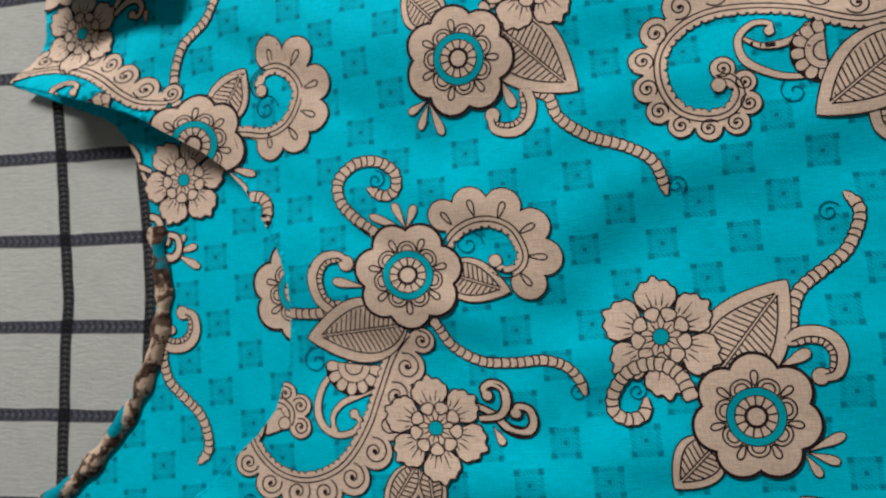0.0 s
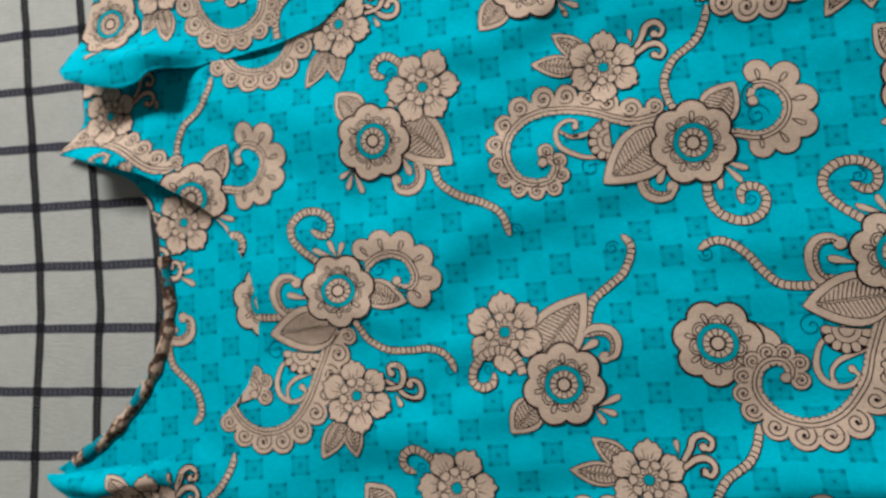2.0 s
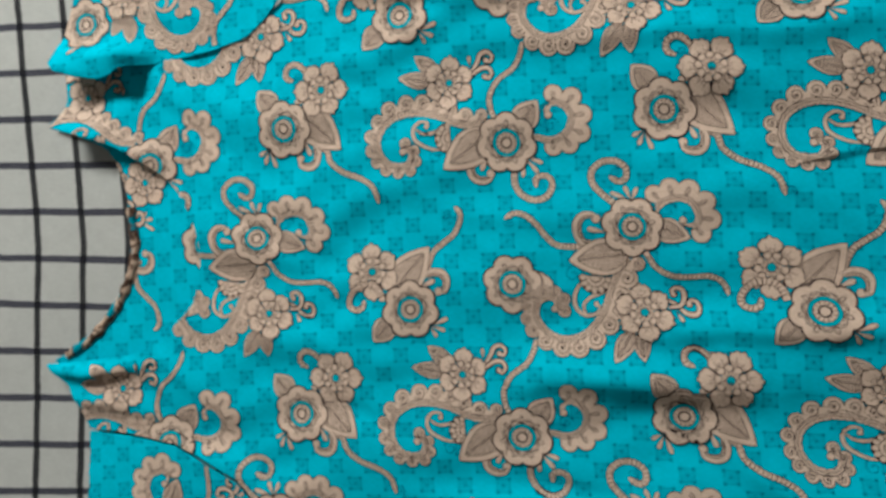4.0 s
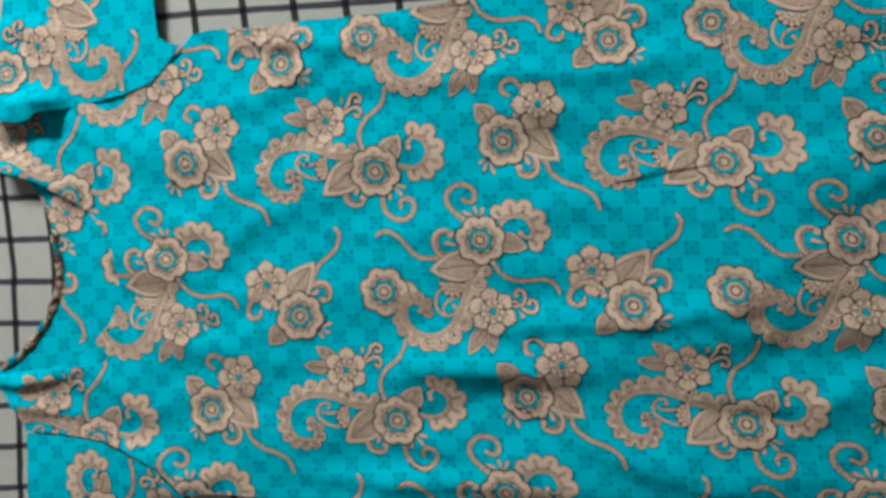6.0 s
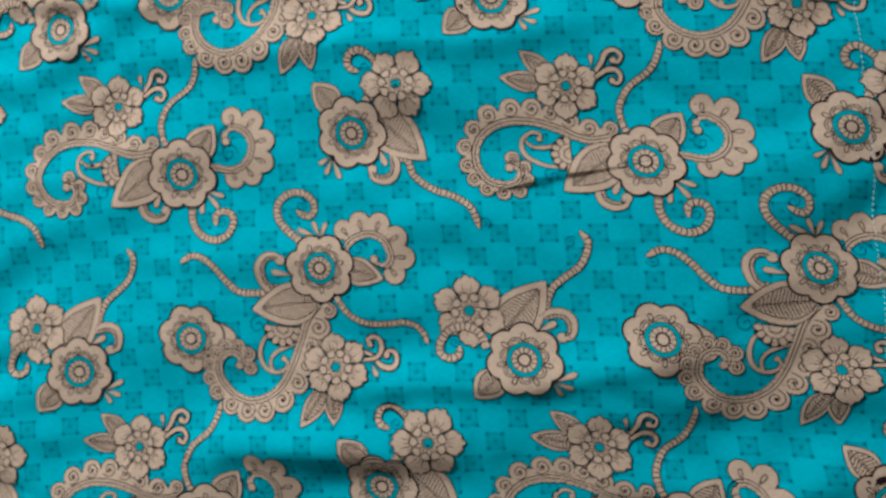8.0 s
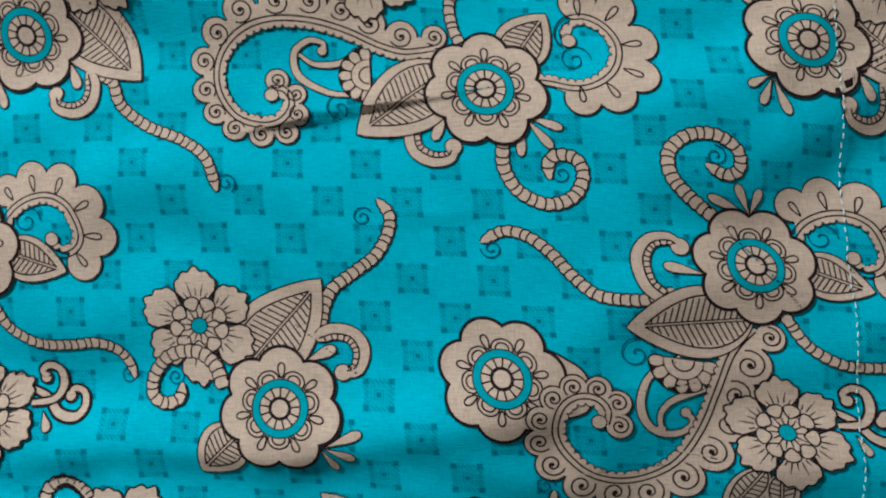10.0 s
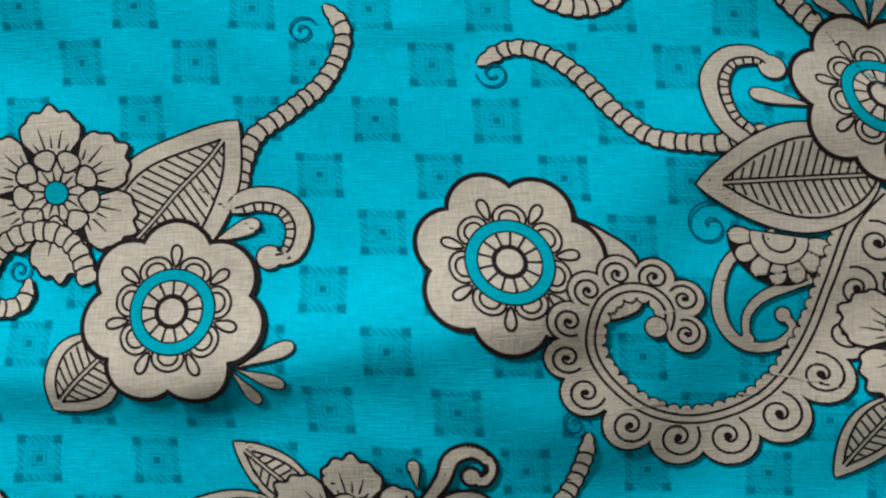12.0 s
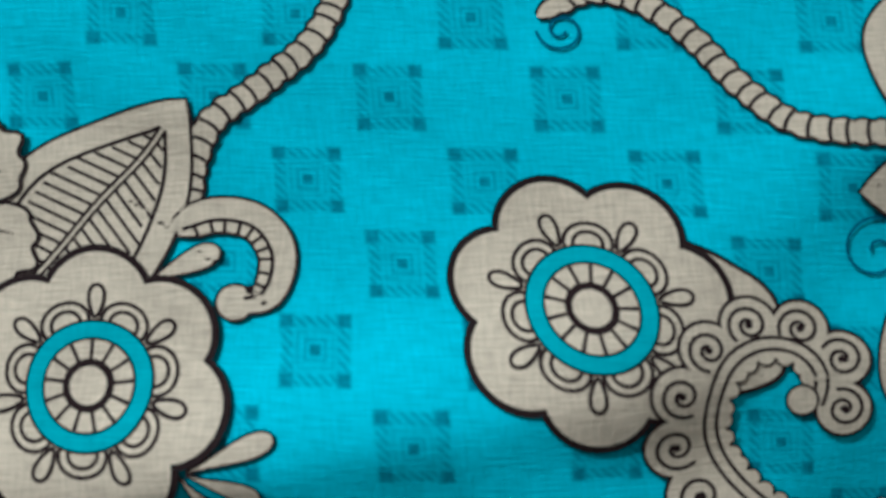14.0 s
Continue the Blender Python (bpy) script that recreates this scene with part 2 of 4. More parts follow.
class Sketch:
    """Flat shapes with an ink and a layer each."""

    def __init__(self):
        self.tris, self.inks, self.layers = [], [], []

    def _add(self, tris, ink, layer):
        self.tris.append(tris)
        self.inks.append(np.full(len(tris), ink))
        self.layers.append(np.full(len(tris), float(layer)))

    def fill(self, pts, ink, layer):
        from_pts = [Vector((x, y, 0)) for x, y in pts]
        idx = mathutils.geometry.tessellate_polygon([from_pts])
        if idx:
            self._add(np.array(pts)[np.array(idx)], ink, layer)

    def stroke(self, pts, width, layer, ink=LINE, taper=False):
        p = np.array(pts, float)
        w = np.full(len(p), width / 2)
        if taper is not False:
            w = w * np.interp(np.linspace(0, 1, len(p)), [0, 0.5, 1], taper)
        nrm = normals(p) * w[:, None]
        a, b = p + nrm, p - nrm
        t = np.concatenate([np.stack([a[:-1], b[:-1], b[1:]], 1), np.stack([a[:-1], b[1:], a[1:]], 1)])
        self._add(t, ink, layer)

    def loop(self, pts, width, layer, ink=LINE):
        p = np.vstack([pts, pts[:2]])
        self.stroke(p, width, layer, ink)

    def outlined(self, pts, width, layer, ink=FILL):
        """A filled shape over a wider dark one."""
        p = np.array(pts)
        area2 = np.sum(p[:, 0] * np.roll(p[:, 1], -1) - np.roll(p[:, 0], -1) * p[:, 1])
        self.fill(p, ink, layer + 1)
        q = np.vstack([p[-1:], p, p[:1]])
        n = normals(q)[1:-1] * (-1 if area2 > 0 else 1)
        self.fill(p + n * width, LINE, layer)

    def disc(self, c, r, ink, layer, n=22):
        self.fill(ring_pts(c, r, n + 1)[:-1], ink, layer)

    def ready(self, longest=3.0):
        """Triangles no longer than that, with inks and layers."""
        t, i, l = np.concatenate(self.tris), np.concatenate(self.inks), np.concatenate(self.layers)
        for _ in range(22):
            e = np.linalg.norm(t - np.roll(t, -1, axis=1), axis=2)
            k = e.argmax(1)
            big = e.max(1) > longest
            if not big.any():
                break
            s, kk = t[big], k[big]
            r = np.arange(len(s))
            a, b, c = s[r, kk], s[r, (kk + 1) % 3], s[r, (kk + 2) % 3]
            m = (a + b) / 2
            t = np.concatenate([t[~big], np.stack([a, m, c], 1), np.stack([m, b, c], 1)])
            i = np.concatenate([i[~big], i[big], i[big]])
            l = np.concatenate([l[~big], l[big], l[big]])
        return t, i, l


def turn2(p, degrees):
    a = math.radians(degrees)
    p = np.array(p, float)
    return np.stack([p[..., 0] * math.cos(a) - p[..., 1] * math.sin(a), p[..., 0] * math.sin(a) + p[..., 1] * math.cos(a)], -1)


THIN, BOLD = 0.66, 1.25


def spiral_pts(c, r0, r1, turns, start, hand=1, n=26):
    a = math.radians(start) + hand * np.linspace(0, turns * 2 * math.pi, n)
    r = np.linspace(r0, r1, n)
    return np.stack([c[0] + r * np.cos(a), c[1] + r * np.sin(a)], 1)


def draw_flower(c, R, rot, base=20):
    s = Sketch()
    n = 7
    a = np.linspace(0, 2 * math.pi, 141)[:-1]
    d, q = 0.62, 0.385
    local = (a + math.pi / n) % (2 * math.pi / n) - math.pi / n
    r = d * np.cos(local) + np.sqrt(np.maximum(q * q - (d * np.sin(local)) ** 2, 0))
    aa = a + math.radians(rot)
    edge = np.stack([c[0] + R * r * np.cos(aa), c[1] + R * r * np.sin(aa)], 1)
    s.outlined(edge, BOLD, base)
    c = np.array(c)

    def polar(r_, deg):
        t = np.radians(rot + np.asarray(deg))
        return np.stack([c[0] + R * np.asarray(r_) * np.cos(t), c[1] + R * np.asarray(r_) * np.sin(t)], -1)

    for k in range(n):
        w = 360 / n
        mid = (k + 0.5) * w
        # nested arches between the drops
        for rad in (0.115, 0.185):
            t = np.linspace(0, math.pi, 13)
            s.stroke(polar(0.475 + rad * 0.95 * np.sin(t), mid + np.degrees(rad * 1.02 * np.cos(t) / 0.52)), THIN, base + 3)
        # a drop along each petal
        t = np.linspace(0, 2 * math.pi, 19)[:-1]
        rr = 0.625 + 0.125 * np.cos(t)
        wd = 0.044 * np.sin(t) * (1.25 + 0.5 * np.cos(t)) / rr
        drop = polar(rr, k * w + np.degrees(wd))
        s.fill(drop, FILL, base + 4)
        s.loop(drop, THIN, base + 5)
    s.disc(c, 0.485 * R, LINE, base + 6, 40)
    s.disc(c, 0.465 * R, GAP, base + 7, 40)
    s.disc(c, 0.352 * R, LINE, base + 8, 36)
    s.disc(c, 0.332 * R, FILL, base + 9, 36)
    for k in range(13):
        s.stroke(polar([0.19, 0.25, 0.335], [k * 360 / 13] * 3), THIN * 0.95, base + 10)
        m = (k + 0.5) * 360 / 13
        s.stroke(polar([0.325, 0.30, 0.325], [m - 13, m - 9, m - 13]), THIN * 0.7, base + 10)
    s.disc(c, 0.195 * R, LINE, base + 11, 26)
    s.disc(c, 0.140 * R, FILL, base + 12, 22)
    return s


def draw_small_flower(c, R, rot, base=14):
    """Six broad petals with wavy, pointed ends round a rosette of nine small ones."""
    s = Sketch()
    c = np.array(c, float)
    n = 6

    def polar(r_, deg):
        t = np.radians(rot + np.asarray(deg, float))
        return np.stack([c[0] + R * np.asarray(r_) * np.cos(t), c[1] + R * np.asarray(r_) * np.sin(t)], -1)

    m = np.linspace(-1, 1, 31)
    tip = 0.95 - 0.13 * m ** 2 - 0.13 * np.abs(m) ** 7 + 0.055 * np.exp(-(m / 0.15) ** 2) + 0.022 * np.cos(4.6 * math.pi * m)
    for k in range(n):
        mid = k * 60
        lean = 0.03 * math.sin(k * 2.3)
        edge = polar(tip * (1 + lean + 0.02 * m * math.sin(k * 1.7)), mid + 28.3 * m)
        s.outlined(np.vstack([edge, polar([0.25], [mid])]), 0.75, base)
        for off, r0, r1 in ((-17, 0.50, 0.60), (-9, 0.52, 0.74), (0, 0.52, 0.66), (9, 0.52, 0.78), (17, 0.50, 0.62)):
            s.stroke(polar(np.linspace(r0, r1, 5), mid + off + np.linspace(0, off * 0.22, 5)), THIN * 0.9, base + 2, taper=(1, 0.8, 0.25))
        s.stroke(polar([0.42, 0.52, 0.66], [mid + 30] * 3), THIN, base + 2)
    s.disc(c, 0.32 * R, FILL, base + 2.5, 24)
    for k in range(9):
        t = np.linspace(0, 2 * math.pi, 17)[:-1]
        rr = 0.385 + 0.125 * np.cos(t)
        petal = polar(rr, k * 40 + 14 + np.degrees(0.128 * np.sin(t) * (1 + 0.25 * np.cos(t)) / 0.40))
        s.fill(petal, FILL, base + 3 + 0.05 * (k % 2))
        s.loop(petal, THIN * 0.95, base + 4)
    for k in range(14):
        s.stroke(polar([0.13, 0.22, 0.29 + 0.05 * (k % 2)], [k * 360 / 14 + 4] * 3), THIN * 0.85, base + 5, taper=(1.3, 0.9, 0.3))
    s.disc(c, 0.150 * R, LINE, base + 6, 20)
    s.disc(c, 0.128 * R, GAP, base + 7, 20)
    return s


def draw_leaf(root, tip, wl, wr, base=4, hatch=2.1, square=False):
    """A pointed leaf with a light rim, a double midrib and slanting hatch. wl, wr: how far it swells to each side."""
    s = Sketch()
    root, tip = np.array(root, float), np.array(tip, float)
    d = tip - root
    L = np.linalg.norm(d)
    d = d / L
    nrm = np.array([-d[1], d[0]])

    def rim(t, w, scale=1.0):
        f = np.sin(math.pi * np.clip(t, 0, 1) ** (0.72 if square else 0.80)) ** 0.85
        return w * scale * f

    t = np.linspace(0, 1, 26)
    left = root + np.outer(t * L, d) + np.outer(rim(t, wl), nrm)
    right = root + np.outer(t * L, d) - np.outer(rim(t, wr), nrm)
    s.outlined(np.vstack([left, right[::-1][1:-1]]), 0.6, base)
    t0, t1 = 0.02, 0.86
    ti = np.linspace(t0, t1, 24)
    q = (ti - t0) / (t1 - t0)
    for sgn, w in ((1, wl), (-1, wr)):
        inner = root + np.outer(ti * L, d) + sgn * np.outer(np.maximum(rim(q, w, 0.74), 0.5), nrm)
        s.stroke(inner, THIN, base + 3)
        s.stroke(root + np.outer(ti * L, d) + sgn * 0.55 * nrm, THIN * 0.8, base + 3)
        for k in np.arange(1.0, L * (t1 - t0) + abs(w) * 0.6, hatch):
            h0 = k / L
            pts = []
            for z in np.linspace(0, 1, 8):
                h = h0 + t0 - (0.42 if not square else 0.30) * z * abs(w) / L * 0.6
                qq = (h - t0) / (t1 - t0)
                if 0 < qq < 1:
                    lim = float(np.maximum(rim(np.array([qq]), w, 0.74), 0.5)[0])
                    o = 0.6 + z * (w * 0.76 - 0.6)
                    if o <= lim:
                        pts.append(root + d * h * L + sgn * o * nrm)
            if len(pts) > 1:
                s.stroke(pts, THIN * 0.9, base + 2)
    return s


def draw_tail(pts, w0, w1, base=2, bead=3.1, head=5.5):
    """A string of beads that ends in a drop."""
    s = Sketch()
    p = smooth(pts, 0.8)
    along = np.r_[0, np.cumsum(np.linalg.norm(np.diff(p, axis=0), axis=1))]
    total = along[-1]
    nrm = normals(p)
    w = np.interp(along, [0, total], [w0, w1]) / 2.1
    w = w * (0.76 + 0.26 * np.abs(np.sin(math.pi * along / bead)))
    last = along > total - head
    w[last] *= np.sqrt(np.clip((total - along[last]) / head, 0, 1) * 1.3) * 0.98
    w = np.maximum(w, 0.1)
    for extra, ink, layer in ((0.62, LINE, base), (0.0, FILL, base + 1)):
        ww = (w + extra)[:, None]
        a, b = p + nrm * ww, p - nrm * ww
        s._add(np.concatenate([np.stack([a[:-1], b[:-1], b[1:]], 1), np.stack([a[:-1], b[1:], a[1:]], 1)]), ink, layer)
    for k in np.arange(bead, total - head * 0.8, bead):
        i = int(np.searchsorted(along, k))
        t = np.linspace(-1, 1, 5)
        tangent = np.array([nrm[i, 1], -nrm[i, 0]])
        bar = p[i] + np.outer(t * w[i], nrm[i]) + np.outer((1 - t * t) * 0.35, tangent)
        s.stroke(bar, THIN, base + 2)
    return s


def draw_drop(root, tip, width, base=6):
    s = Sketch()
    root, tip = np.array(root, float), np.array(tip, float)
    d = tip - root
    nrm = np.array([-d[1], d[0]]) / np.linalg.norm(d)
    t = np.linspace(0, 2 * math.pi, 25)[:-1]
    h = 0.5 - 0.5 * np.cos(t)
    w = np.sin(t) * h ** 1.2
    s.outlined(root + np.outer(h, d) + np.outer(w * width * 0.62, nrm), 0.45, base)
    return s


def draw_curve(pts, width, base=5, ink=FILL, ends=(0.5, 1, 0.6), rim=0.5):
    """A plain tapering curl with a dark rim and a round end."""
    s = Sketch()
    p = smooth(pts, 0.9)
    k = np.array(ends)
    f = np.interp(np.linspace(0, 1, len(p)), [0, 0.5, 1], k)
    nrm = normals(p)
    for extra, i, layer in ((rim, LINE, base), (0.0, ink, base + 1)):
        ww = (f * width / 2 + extra)[:, None]
        a, b = p + nrm * ww, p - nrm * ww
        s._add(np.concatenate([np.stack([a[:-1], b[:-1], b[1:]], 1), np.stack([a[:-1], b[1:], a[1:]], 1)]), i, layer)
        s.disc(p[-1], width * 0.62 + extra, i, layer + 0.2, 14)
    return s


def draw_thread_spiral(c, r, start=0, hand=1, ink=TEALINK):
    s = Sketch()
    s.stroke(spiral_pts(c, r * 1.25, 0.7, 1.45, start, hand, 40), 0.50, 1, ink)
    return s


def draw_hook(pts, width, ball, base=7):
    """A hooked comma: a broad rim, a beaded inner band and a round end."""
    s = Sketch()
    p = smooth(pts, 0.8)
    n = len(p)
    f = np.interp(np.linspace(0, 1, n), [0, 0.12, 0.55, 0.85, 1], [0.35, 0.9, 1.0, 0.75, 0.45]) * width / 2
    nrm = normals(p)
    for extra, ink, layer in ((0.55, LINE, base), (0.0, FILL, base + 1)):
        a, b = p + nrm * (f + extra)[:, None], p - nrm * (f + extra)[:, None]
        s._add(np.concatenate([np.stack([a[:-1], b[:-1], b[1:]], 1), np.stack([a[:-1], b[1:], a[1:]], 1)]), ink, layer)
    s.disc(p[-1], ball + 0.5, LINE, base, 20)
    s.disc(p[-1], ball, FILL, base + 2, 20)
    bend = np.cross(p[n // 2] - p[0], p[-1] - p[0])
    side = 1 if bend < 0 else -1
    side = -side
    mid = p + side * nrm * (f * 0.30)[:, None]
    s.stroke(mid[2:-2], THIN, base + 3)
    for i in range(4, n - 3, 3):
        s.stroke(np.linspace(mid[i], p[i] + side * nrm[i] * f[i], 3), THIN * 0.9, base + 3)
    return s


def draw_paisley(inner, lobes, radii, base=8, drops=False):
    """A broad scroll: a beaded band along its inner edge, and a row of round lobes with a spiral (or a drop) in each."""
    s = Sketch()
    p = smooth(inner, 1.0)
    mid = smooth(lobes, 1.0)
    s.fill(np.vstack([p, mid[::-1]]), FILL, base + 2.5)
    s.stroke(p, 1.0, base)
    nrm = normals(p)
    probe = p[len(p) // 2] + nrm[len(p) // 2] * 3
    sgn = 1 if np.min(np.linalg.norm(mid - probe, axis=1)) < np.min(np.linalg.norm(mid - p[len(p) // 2], axis=1)) else -1
    for k, (c, r) in enumerate(zip(lobes, radii)):
        s.disc(c, r + 0.65, LINE, base + 0.4, 26)
        s.disc(c, r, FILL, base + 1.6 + 0.05 * k, 26)
        near = p[np.argmin(np.linalg.norm(p - np.array(c), axis=1))]
        a = math.degrees(math.atan2(*(near - np.array(c))[::-1]))
        if drops:
            e = np.array([math.cos(math.radians(a)), math.sin(math.radians(a))])
            t = np.linspace(0, 2 * math.pi, 17)[:-1]
            h = np.cos(t)
            s.loop(np.array(c) + e * r * 0.28 - np.outer(h * r * 0.50, e) + np.outer(np.sin(t) * r * (0.15 + 0.09 * h), [-e[1], e[0]]), THIN, base + 4)
            continue
        s.stroke(spiral_pts(c, r * 0.80, r * 0.12, 1.55, a - 50, -sgn, 26), THIN * 1.05, base + 4)
        s.disc(c, r * 0.15, LINE, base + 4.2, 8)
    s.stroke(p + sgn * nrm * 1.5, THIN, base + 4)
    s.stroke(p + sgn * nrm * 3.6, THIN, base + 4)
    along = np.r_[0, np.cumsum(np.linalg.norm(np.diff(p, axis=0), axis=1))]
    for k in np.arange(1.5, along[-1] - 1, 2.9):
        i = int(np.searchsorted(along, k))
        c = p[i] + sgn * nrm[i] * 0.2
        s.disc(c, 1.75, LINE, base + 1, 12)
        s.disc(c, 1.35, FILL, base + 3.5, 12)
    s.disc(p[-1], 3.0, LINE, base + 3.6, 18)
    s.disc(p[-1], 2.5, FILL, base + 4.4, 18)
    return s


def draw_half_flower(root, aim, R, base=6):
    s = Sketch()
    root = np.array(root, float)
    a0 = math.degrees(math.atan2(aim[1], aim[0]))
    s.fill(ring_pts(root, R * 0.92, 18, a0 - 88, a0 + 88), LINE, base - 0.5)
    for k in (0, 6, 1, 5, 2, 4, 3):
        b = math.radians(a0 + (k - 3) * 28)
        e = np.array([math.cos(b), math.sin(b)])
        f = np.array([-e[1], e[0]])
        t = np.linspace(0, 2 * math.pi, 21)[:-1]
        petal = root + np.outer(R * (0.66 + 0.24 * np.cos(t)), e) + np.outer(R * (0.165 + 0.035 * np.cos(t)) * np.sin(t), f)
        s.fill(petal, FILL, base + 1 + 0.1 * (3 - abs(k - 3)))
        s.loop(petal, THIN, base + 1.05 + 0.1 * (3 - abs(k - 3)))
    arc = ring_pts(root, R * 0.50, 16, a0 - 95, a0 + 95)
    s.outlined(arc, 0.5, base + 3)
    s.stroke(ring_pts(root, R * 0.28, 12, a0 - 95, a0 + 95), THIN, base + 5)
    return s


# ---- the motifs: name of each printed piece and its drawing, round the big flower's middle ----
def motif_spray(second=False):
    """Flower, smaller flower, square-shouldered leaf and a beaded tail."""
    out = [("printed_flower", draw_flower((0, 0), 22.4, 88)),
           ("printed_blossom", draw_small_flower((-30.6, 31.2), 22.5, 92)),
           ("printed_leaf", draw_leaf((-14, 14), (16.8, 48.6), 14.5, 15.0, 6, 2.2, True)),
           ("printed_leaf", draw_leaf((-14, -8), (-31.5, -24.2), 9.0, 9.8, 4, 2.0)),
           ("printed_curl", draw_tail([(-22.0, 7.6), (-24.8, 15.6), (-30.6, 20.6), (-38.4, 21.2), (-45.4, 18.0), (-50.4, 11.2), (-50.6, 4.4), (-45.2, 1.4), (-39.6, 3.4), (-38.4, 9.2)], 5.4, 4.4, 22, 3.2)),
           ("printed_tail", draw_tail([(15.5, 26), (16.3, 34.6), (18.2, 40.1), (21.6, 45.6), (30.1, 51.9), (37.8, 57.8), (42.6, 66.4), (43.4, 73.4), (39.2, 79.4)], 4.6, 4.0, 2)),
           ("printed_hook", draw_hook([(13.5, 26), (20, 28.5), (27, 27), (30.3, 21.4), (28.6, 14.5), (23.5, 13.2)], 6.4, 2.9)),
           ("printed_drop", draw_drop((9, 17), (20.8, 22.4), 5.2, 9)),
           ("printed_drop", draw_drop((16.5, -13.5), (29.8, -8.2), 4.4, 3)),
           ("printed_drop", draw_drop((16.5, -14), (27, -18), 4.0, 3)),
           ("printed_drop", draw_drop((15.5, -14.5), (20.2, -22.6), 3.8, 3)),
           ("printed_thread_spiral", draw_thread_spiral((33.5, 72.5), 3.2, 30)),
           ("printed_thread_spiral", draw_thread_spiral((-41.5, 11.5), 3.0, 60, -1))]
    if second:
        out[4] = ("printed_curl", draw_tail([(-20, 10), (-26, 17.5), (-35.1, 20.6), (-45.5, 17.6), (-52.0, 8.4), (-48.8, 1.0), (-41.6, 0.6), (-38.4, 7.3)], 5.2, 4.4, 10, 3.2))
        out[5] = ("printed_tail", draw_tail([(15, 30), (18, 36.6), (27.1, 40.4), (35.0, 51.2), (40.5, 66.5), (47.5, 76.5), (60.0, 81.0)], 4.6, 4.0, 2))
        out[11] = ("printed_thread_spiral", draw_thread_spiral((56.5, 84.5), 3.2, 30))
    return out


PAISLEY_IN = [(-4.2, -23.4), (-9.7, -29.2), (-14.1, -36.3), (-19.2, -49.8), (-24.4, -63.3), (-32.7, -75.7), (-41.7, -82.1), (-51.9, -84.4), (-62, -81.7), (-69.5, -74.7), (-72.8, -66.8), (-70.9, -58.7), (-66.5, -55.2), (-61.5, -55.4), (-58.8, -58.5), (-59.7, -62.5)]
PAISLEY_LOBES = [(3.2, -28), (-4.7, -39.2), (-9.7, -51.3), (-13.2, -63), (-19.8, -74.3), (-30.3, -85.2), (-42.8, -91.6), (-55.2, -91.8), (-67.3, -88), (-77.1, -79.3), (-81, -70.3), (-80.2, -61), (-75.1, -53.3), (-67.8, -49.1), (-59.2, -49.8), (-52.6, -55.2), (-52.5, -64.2)]
PAISLEY_R = [5.2, 7.6, 7.4, 6.8, 7.4, 7.6, 7.4, 7.2, 6.4, 5.8, 5.2, 4.8, 4.6, 4.6, 4.7, 4.7, 4.7]


CRESCENT_IN = [(17.8, 10.5), (22.0, 15.8), (28.4, 19.2), (35.5, 19.8), (41.6, 17.0), (44.8, 12.0), (46.2, 6.4), (44.6, 2.8), (41.0, 1.0), (37.8, 2.2), (36.4, 4.8)]
CRESCENT_LOBES = [(16.8, 24.7), (28.0, 29.1), (41.0, 27.7), (51.8, 18.6), (55.5, 5.7), (49.1, -4.8)]
SISTER_IN = [(13.0, 6.0), (24.0, 4.6), (33.9, 2.6), (41.6, 5.0), (46.7, 10.5), (48.2, 18.2), (44.9, 24.6), (38.9, 28.0), (33.2, 26.5), (31.0, 22.5), (32.7, 20.0)]
SISTER_LOBES = [(35.5, -4.1), (47.5, -2.2), (56.4, 5.9), (57.9, 19.6), (50.9, 33.1), (37.2, 36.1)]


